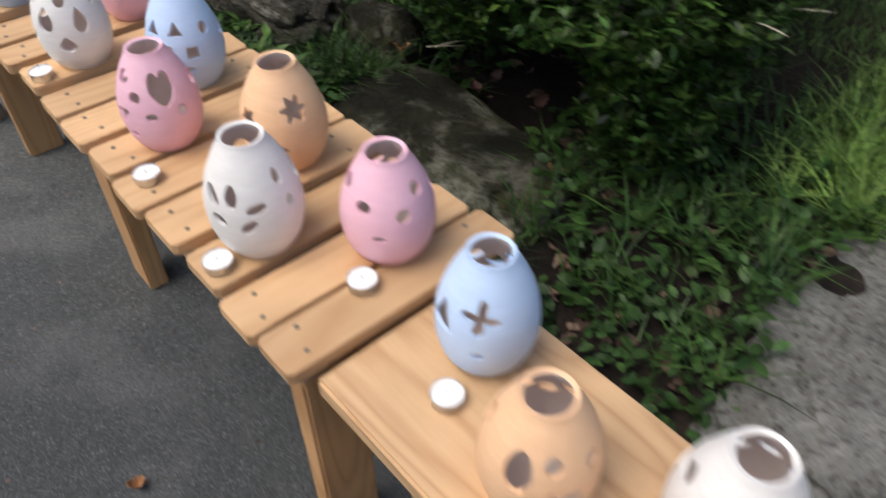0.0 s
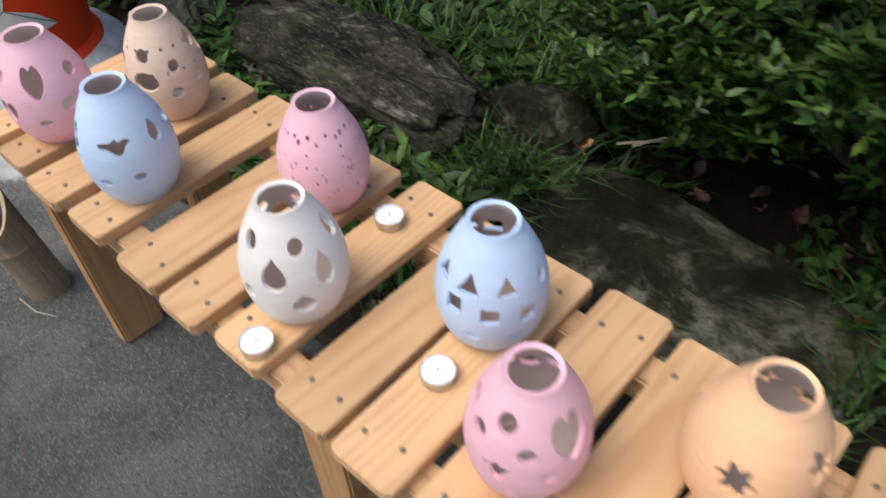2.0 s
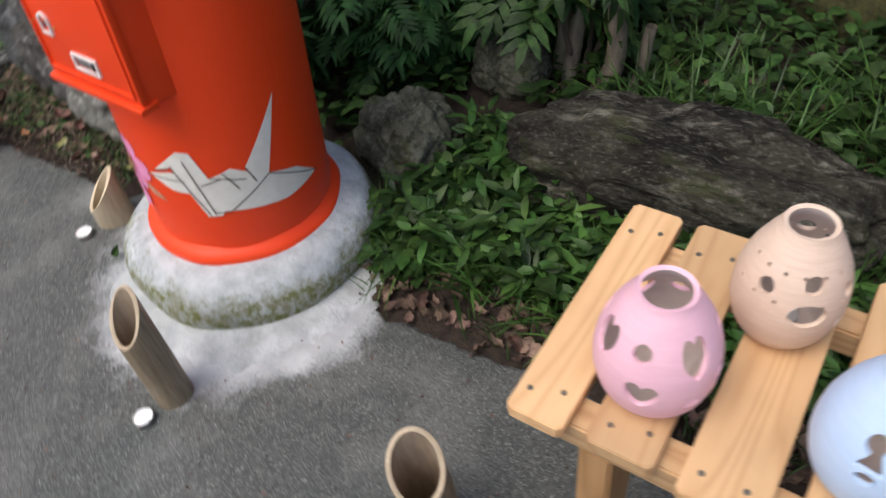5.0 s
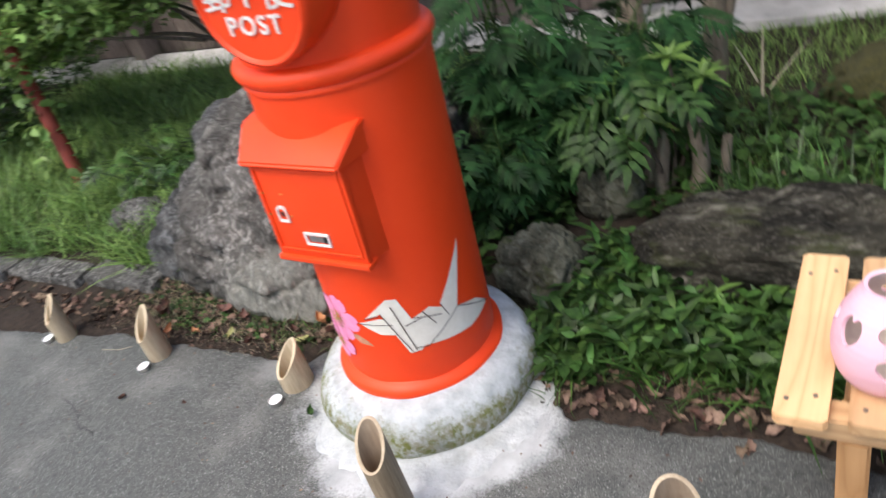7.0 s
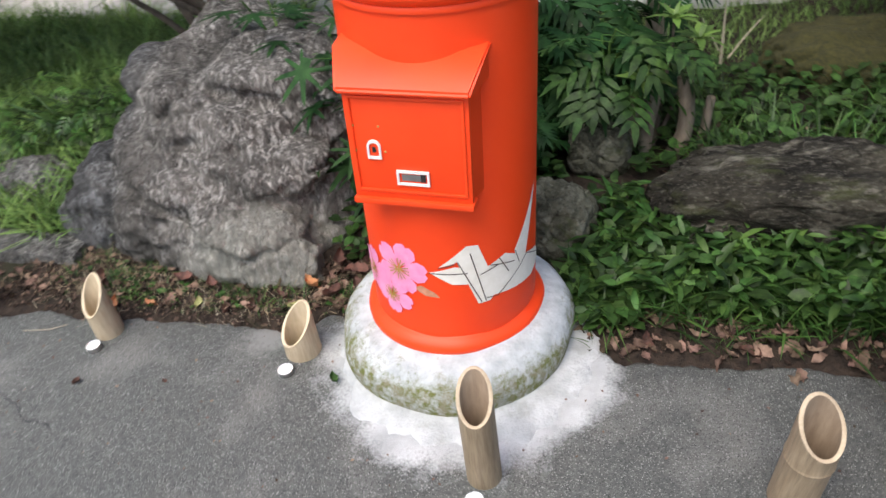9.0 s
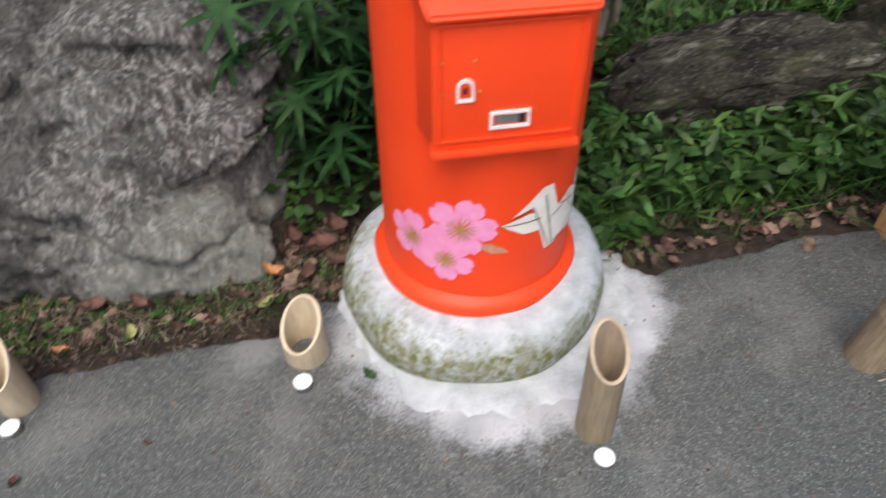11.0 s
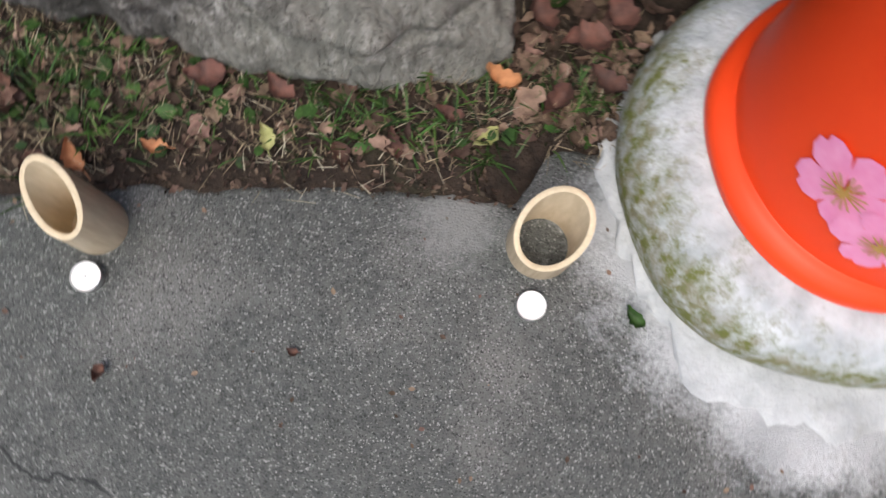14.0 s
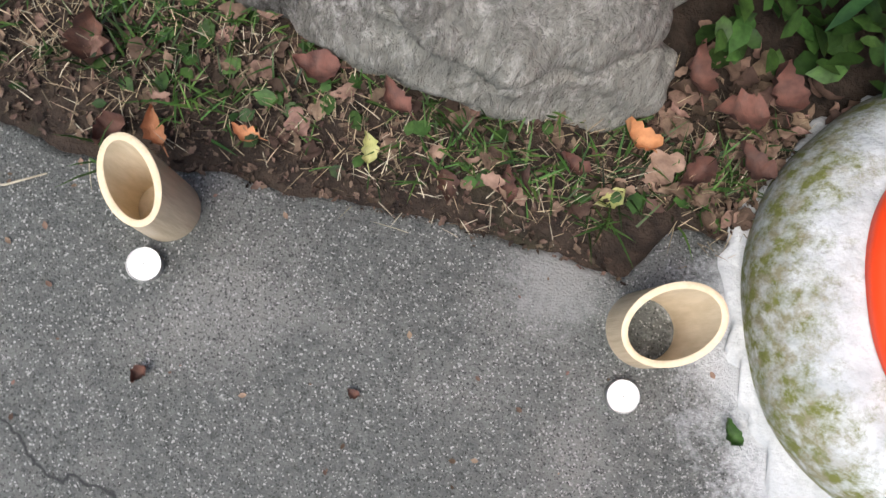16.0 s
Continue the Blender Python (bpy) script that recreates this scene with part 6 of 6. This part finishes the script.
hl = [(-4.7, 1.9, 0.55, 0.7, 0.5), (-5.6, 1.9, 0.6, 0.7, 0.55), (-4.4, 1.3, 0.35, 0.4, 0.3)]
shrub("hedge_bush", [branch((-5.0, 1.9, 0.0), (a, b, c), 0.03, 0.008) for a, b, c, d, e in hl], crown_shell(3600, hl), 5, 0.055, GRASS, "loose green hedge bush at the end of the grass")

# straw-coloured dry stems in the shade
v, f = blades(np.array([[0.60, 0.94, 0.18], [0.64, 0.93, 0.20], [0.70, 0.98, 0.30], [0.72, 0.98, 0.33], [0.75, 0.98, 0.31], [1.42, 0.98, 0.55], [1.46, 1.0, 0.58], [-0.24, 1.47, 0.20], [-0.22, 1.47, 0.22], [-0.25, 1.46, 0.25]]),
              np.array([0.5, 0.7, 0.1, 0.2, 6.1, 5.6, 5.9, 1.6, 0.4, 2.7]), np.array([1.3, 1.2, 1.5, 1.4, 1.45, 1.2, 1.1, 0.1, 0.6, 0.5]), np.array([0.11, 0.09, 0.12, 0.13, 0.1, 0.12, 0.1, 0.22, 0.18, 0.14]), np.full(10, 0.009), np.full(10, 0.1))
tagged(part("dry_stems", mesh_arrays("dry_stems", v, f), STRAW), "dry whitish grass stems caught in the plants", "dry grass", kind="stuff")

# lobed-leaf plants


def lobed_plant(name, foot, shoots, per, size, mat, label, lobes=7, spread_r=0.07, leaf=None, rise=(-0.6, 0.15)):
    ob = thing(name, pose(*foot), label, "plant")
    inv = ob.matrix_basis.inverted()
    pieces, places, heads = [], [], []
    for tip in shoots:
        pts, rad = branch(foot, tip, 0.007, 0.003, 0.03)
        pieces.append(tube(pts, rad, 6))
        k = per
        for q in range(k):
            t = 0.35 + 0.65 * (q + 1) / k
            c = np.array(foot) * (1 - t) + np.array(tip) * t
            a = q * 2.4 + rng.uniform(-0.4, 0.4)
            end = c + np.array((math.cos(a), math.sin(a), rng.uniform(-0.1, 0.5))) * spread_r * rng.uniform(0.5, 1.1)
            pieces.append(tube([tuple(c), tuple(end)], [0.0018, 0.0012], 4))
            places.append(end)
            heads.append(a)
    st = part("stalk", mesh_arrays("stalk", *joined(pieces)), GRASS, ob, smooth=True)
    st.matrix_parent_inverse = inv
    n = len(places)
    v, f = scatter(leaf or lobed(lobes), np.array(places), np.array(heads), rng.uniform(*rise, n), rng.normal(0, 0.25, n), rng.uniform(0.7, 1.15, n) * size)
    lv = part("foliage", mesh_arrays("foliage", v, f), mat, ob)
    lv.matrix_parent_inverse = inv
    return ob


def shoots(n, cx, cy, z0, z1, rx, ry):
    return [(cx + rng.uniform(-rx, rx), cy + rng.uniform(-ry, ry), rng.uniform(z0, z1)) for _ in range(n)]


lobed_plant("mugwort_plant", (-1.16, 0.80, 0.04), shoots(10, -1.18, 0.80, 0.26, 0.58, 0.12, 0.12), 8, 0.135, LOBED, "dark green mugwort-like plant with deeply cut leaves beside the boulder", leaf=lobed(7, 0.74, 0.62))
lobed_plant("mugwort_plant", (-1.40, 0.98, 0.30), shoots(7, -1.42, 0.92, 0.50, 0.66, 0.16, 0.10), 7, 0.13, LOBED, "dark green deeply cut leaves hanging over the boulder", leaf=lobed(7, 0.74, 0.62))
lobed_plant("fern_shrub", (-0.72, 1.38, 0.06), shoots(15, -0.68, 1.34, 0.30, 0.58, 0.22, 0.14), 7, 0.25, LOBED, "dark shrub with long feathery cut leaves behind the post box", 9, 0.11, pinnate(7, 0.22))
lobed_plant("fern_shrub", (-1.0, 1.40, 0.06), shoots(9, -1.02, 1.38, 0.45, 0.82, 0.13, 0.10), 8, 0.22, LOBED, "tall dark feathery shrub in the shade of the post box", 9, 0.10, pinnate(7, 0.22))
lobed_plant("fern_shrub", (-0.58, 1.17, 0.08), shoots(5, -0.53, 1.16, 0.36, 0.47, 0.12, 0.06), 6, 0.19, LEAF, "shrub with large hand-shaped green leaves", 7, 0.09, pinnate(4, 0.34))
lobed_plant("fern_shrub", (-0.86, 1.04, 0.05), shoots(11, -0.94, 1.02, 0.12, 0.42, 0.13, 0.12), 8, 0.16, LOBED, "dark feathery undergrowth behind the post box", 9, 0.09, pinnate(6, 0.26))


def rosette_plant(foot, tips, leaf_length, label):
    """Bare stems, each ending in a whorl of long narrow leaves."""
    ob = thing("young_shrub", pose(*foot), label, "plant")
    inv = ob.matrix_basis.inverted()
    pieces, places, heads, rises, sizes = [], [], [], [], []
    for tip in tips:
        pts, rad = branch(foot, tip, 0.008, 0.004, 0.02)
        pieces.append(tube(pts, rad, 6))
        for q in range(13):
            places.append(tip)
            heads.append(q * 2.4 + rng.uniform(-0.2, 0.2))
            rises.append(0.15 + 0.07 * q + rng.uniform(-0.15, 0.15))
            sizes.append(leaf_length * (1.05 - 0.035 * q) * rng.uniform(0.85, 1.1))
    st = part("stalk", mesh_arrays("stalk", *joined(pieces)), BARK, ob, smooth=True)
    st.matrix_parent_inverse = inv
    v, f = scatter(ovate(0.27, 0.14, 0.35), np.array(places), np.array(heads), np.array(rises), rng.normal(0, 0.15, len(places)), np.array(sizes))
    lv = part("foliage", mesh_arrays("foliage", v, f), YOUNG, ob)
    lv.matrix_parent_inverse = inv
    return ob


rosette_plant((-0.44, 1.14, 0.08), [(-0.40, 1.10, 0.50), (-0.33, 1.13, 0.43), (-0.47, 1.06, 0.34)], 0.085, "young shrub with whorls of bright yellow-green leaves")
lobed_plant("weed_plant", (-2.35, 1.05, 0.08), shoots(12, -2.55, 1.0, 0.16, 0.36, 0.30, 0.2), 9, 0.11, GRASS, "green cut-leaved weeds beside the boulder", 7, 0.06, pinnate(4, 0.34))


# small trees and stumps


def stump_cluster():
    for x, y, h, r in ((-0.53, 1.14, 0.22, 0.024), (-0.46, 1.10, 0.25, 0.022), (-0.39, 1.12, 0.27, 0.027), (-0.31, 1.15, 0.20, 0.017), (-0.60, 1.20, 0.2, 0.02)):
        z = float(ground_z(x, y)) - 0.02
        pts, rad = branch((x, y, z), (x + 0.03, y + 0.01, z + h), r, r * 0.8, 0.012)
        me = mesh_arrays("stump", *tube(pts, rad, 10))
        ob = part("stump", me, TRUNK, smooth=True)
        tagged(ob, "cut woody shrub stump with rough tan bark", "stump", "cut stumps behind the bench")


stump_cluster()


def tree(foot, limbs, trunk_r, crown_lumps, n_leaf, leaf, label, mat=LEAF):
    ob = thing("tree", pose(*foot), label, "tree")
    inv = ob.matrix_basis.inverted()
    pieces = []
    for a, b, r0, r1 in limbs:
        pieces.append(tube(*branch(a, b, r0, r1, 0.05, 8), 9))
    t = part("trunk", mesh_arrays("trunk", *joined(pieces)), BARK if trunk_r < 0.035 else TRUNK, ob, smooth=True)
    t.matrix_parent_inverse = inv
    p = crown_shell(n_leaf, crown_lumps, 0.8)
    c = np.repeat(p, 4, 0)
    m = len(c)
    v, f = scatter(ovate(0.45, 0.12, 0.2), c + rng.normal(0, 0.012, (m, 3)), rng.uniform(0, 6.3, m), rng.uniform(-0.6, 0.4, m), rng.normal(0, 0.4, m), rng.uniform(0.6, 1.1, m) * leaf)
    cr = part("crown", mesh_arrays("crown", v, f), mat, ob)
    cr.matrix_parent_inverse = inv
    return ob


tree((-2.25, 1.75, 0.05), [((-2.25, 1.75, 0.05), (-2.2, 1.8, 1.3), 0.028, 0.018), ((-2.22, 1.75, 0.05), (-2.55, 1.65, 1.2), 0.02, 0.012), ((-2.25, 1.75, 0.1), (-2.95, 1.6, 0.85), 0.016, 0.008),
                           ((-2.2, 1.75, 0.1), (-1.95, 1.85, 1.4), 0.022, 0.014), ((-2.24, 1.74, 0.34), (-2.82, 1.38, 0.64), 0.015, 0.006), ((-2.25, 1.74, 0.30), (-2.74, 1.45, 0.86), 0.016, 0.007),
                           ((-2.23, 1.73, 0.36), (-2.52, 1.52, 1.02), 0.015, 0.007), ((-2.55, 1.56, 0.52), (-3.02, 1.32, 0.66), 0.009, 0.004), ((-2.45, 1.60, 0.60), (-2.60, 1.30, 0.74), 0.008, 0.004), ((-2.5, 1.68, 0.55), (-3.1, 1.7, 0.75), 0.010, 0.006), ((-2.25, 1.8, 0.3), (-2.0, 1.7, 1.2), 0.014, 0.01)],
     0.03, [(-3.3, 1.42, 0.80, 0.42, 0.20), (-2.75, 1.45, 0.84, 0.36, 0.16), (-3.9, 1.5, 0.75, 0.42, 0.25), (-2.5, 1.7, 1.35, 0.55, 0.35), (-3.5, 1.5, 1.1, 0.45, 0.40), (-2.0, 1.8, 1.6, 0.5, 0.3)], 7500, 0.06, "small many-stemmed tree with dark branches and fresh green leaves", LAWN)
tree((-0.72, 1.95, 0.05), [((-0.72, 1.95, 0.05), (-0.95, 2.05, 1.7), 0.04, 0.03), ((-0.45, 1.85, 0.05), (-0.38, 1.95, 1.8), 0.042, 0.034), ((-0.42, 1.85, 0.25), (-0.15, 1.9, 1.6), 0.016, 0.01), ((-0.78, 1.95, 0.6), (-0.60, 2.0, 1.7), 0.02, 0.015)],
     0.04, [(-0.7, 1.75, 2.2, 0.7, 0.35)], 2000, 0.07, "young tree with several smooth tan stems on the lawn")
tree((-0.38, 2.3, 0.05), [((-0.95, 2.45, 0.05), (-1.0, 2.5, 1.6), 0.05, 0.045)], 0.05, [(-1.0, 2.5, 2.1, 0.5, 0.4)], 700, 0.06, "tree with a straight pale trunk by the fence")

red_pole = part("red_pole", mesh_arrays("red_pole", *tube([(-3.16, 1.02, 0.02), (-3.20, 1.06, 0.25), (-3.27, 1.12, 0.60), (-3.30, 1.15, 0.8)], [0.032, 0.032, 0.031, 0.031], 12)), RED_POST, smooth=True)
tagged(red_pole, "leaning dull red painted pole overgrown with leaves", "pole")
iv = np.stack([rng.uniform(-3.36, -3.15, 150), rng.uniform(0.98, 1.16, 150), rng.uniform(0.18, 0.85, 150)], 1)
v, f = scatter(ovate(0.6, 0.1, 0.2), iv, rng.uniform(0, 6.3, 150), rng.uniform(-0.6, 0.3, 150), rng.normal(0, 0.4, 150), rng.uniform(0.04, 0.08, 150))
tagged(part("creeper", mesh_arrays("creeper", v, f), LAWN), "green creeper leaves climbing the red pole", "creeper", kind="stuff")

# ---- stone wall base and board fence behind the lawn ----
kx = -8.0
while kx < 3.2:
    w = rng.uniform(0.55, 0.8)
    bm = box(kx, kx + w - 0.008, 2.32, 2.62, -0.05, 0.10, 0.012)
    ob = part("kerb_block", bm, GREY_STONE, smooth=40)
    tagged(ob, "pale grey stone block of the fence footing", "stone block", "stone footing below the fence")
    kx += w
fence = thing("board_fence", pose(0, 0, 0), "weathered dark brown board fence on a stone footing", "fence")
bx = -8.0
while bx < 3.2:
    b = board("plank", 0.145, 0.022, 0.46, OLD_WOOD, fence, (bx + 0.075, 2.69, 0.31), 0.003)
    bx += 0.15
for z, hh, yy in ((0.56, 0.06, 2.665), (1.28, 0.07, 2.665)):
    board("fence_rail", 11.2, 0.06, hh, OLD_WOOD, fence, (-2.4, yy, z), 0.005)
bx = -8.0
while bx < 3.2:
    board("upper_plank", 0.30, 0.02, 0.66, GREY_STONE, fence, (bx + 0.155, 2.695, 0.92), 0.003)
    bx += 0.31
for px in (-7.6, -6.0, -4.4, -3.2, -1.55, 0.15, 1.7, 3.0):
    p = board("post", 0.14, 0.14, 1.45, OLD_WOOD, fence, (px, 2.60, 0.62), 0.008)
for px in (-1.42, -0.06):
    bm = lathe([(0.080, 0.0), (0.083, 0.2), (0.080, 0.45), (0.072, 0.47)], 20, True, 0.05, 3)
    ob = part("log_post", bm, OLD_WOOD, smooth=50)
    ob.location = (px, 2.535, 0.10)
    tagged(ob, "short weathered log post standing on the stone footing", "post", "short posts by the fence")
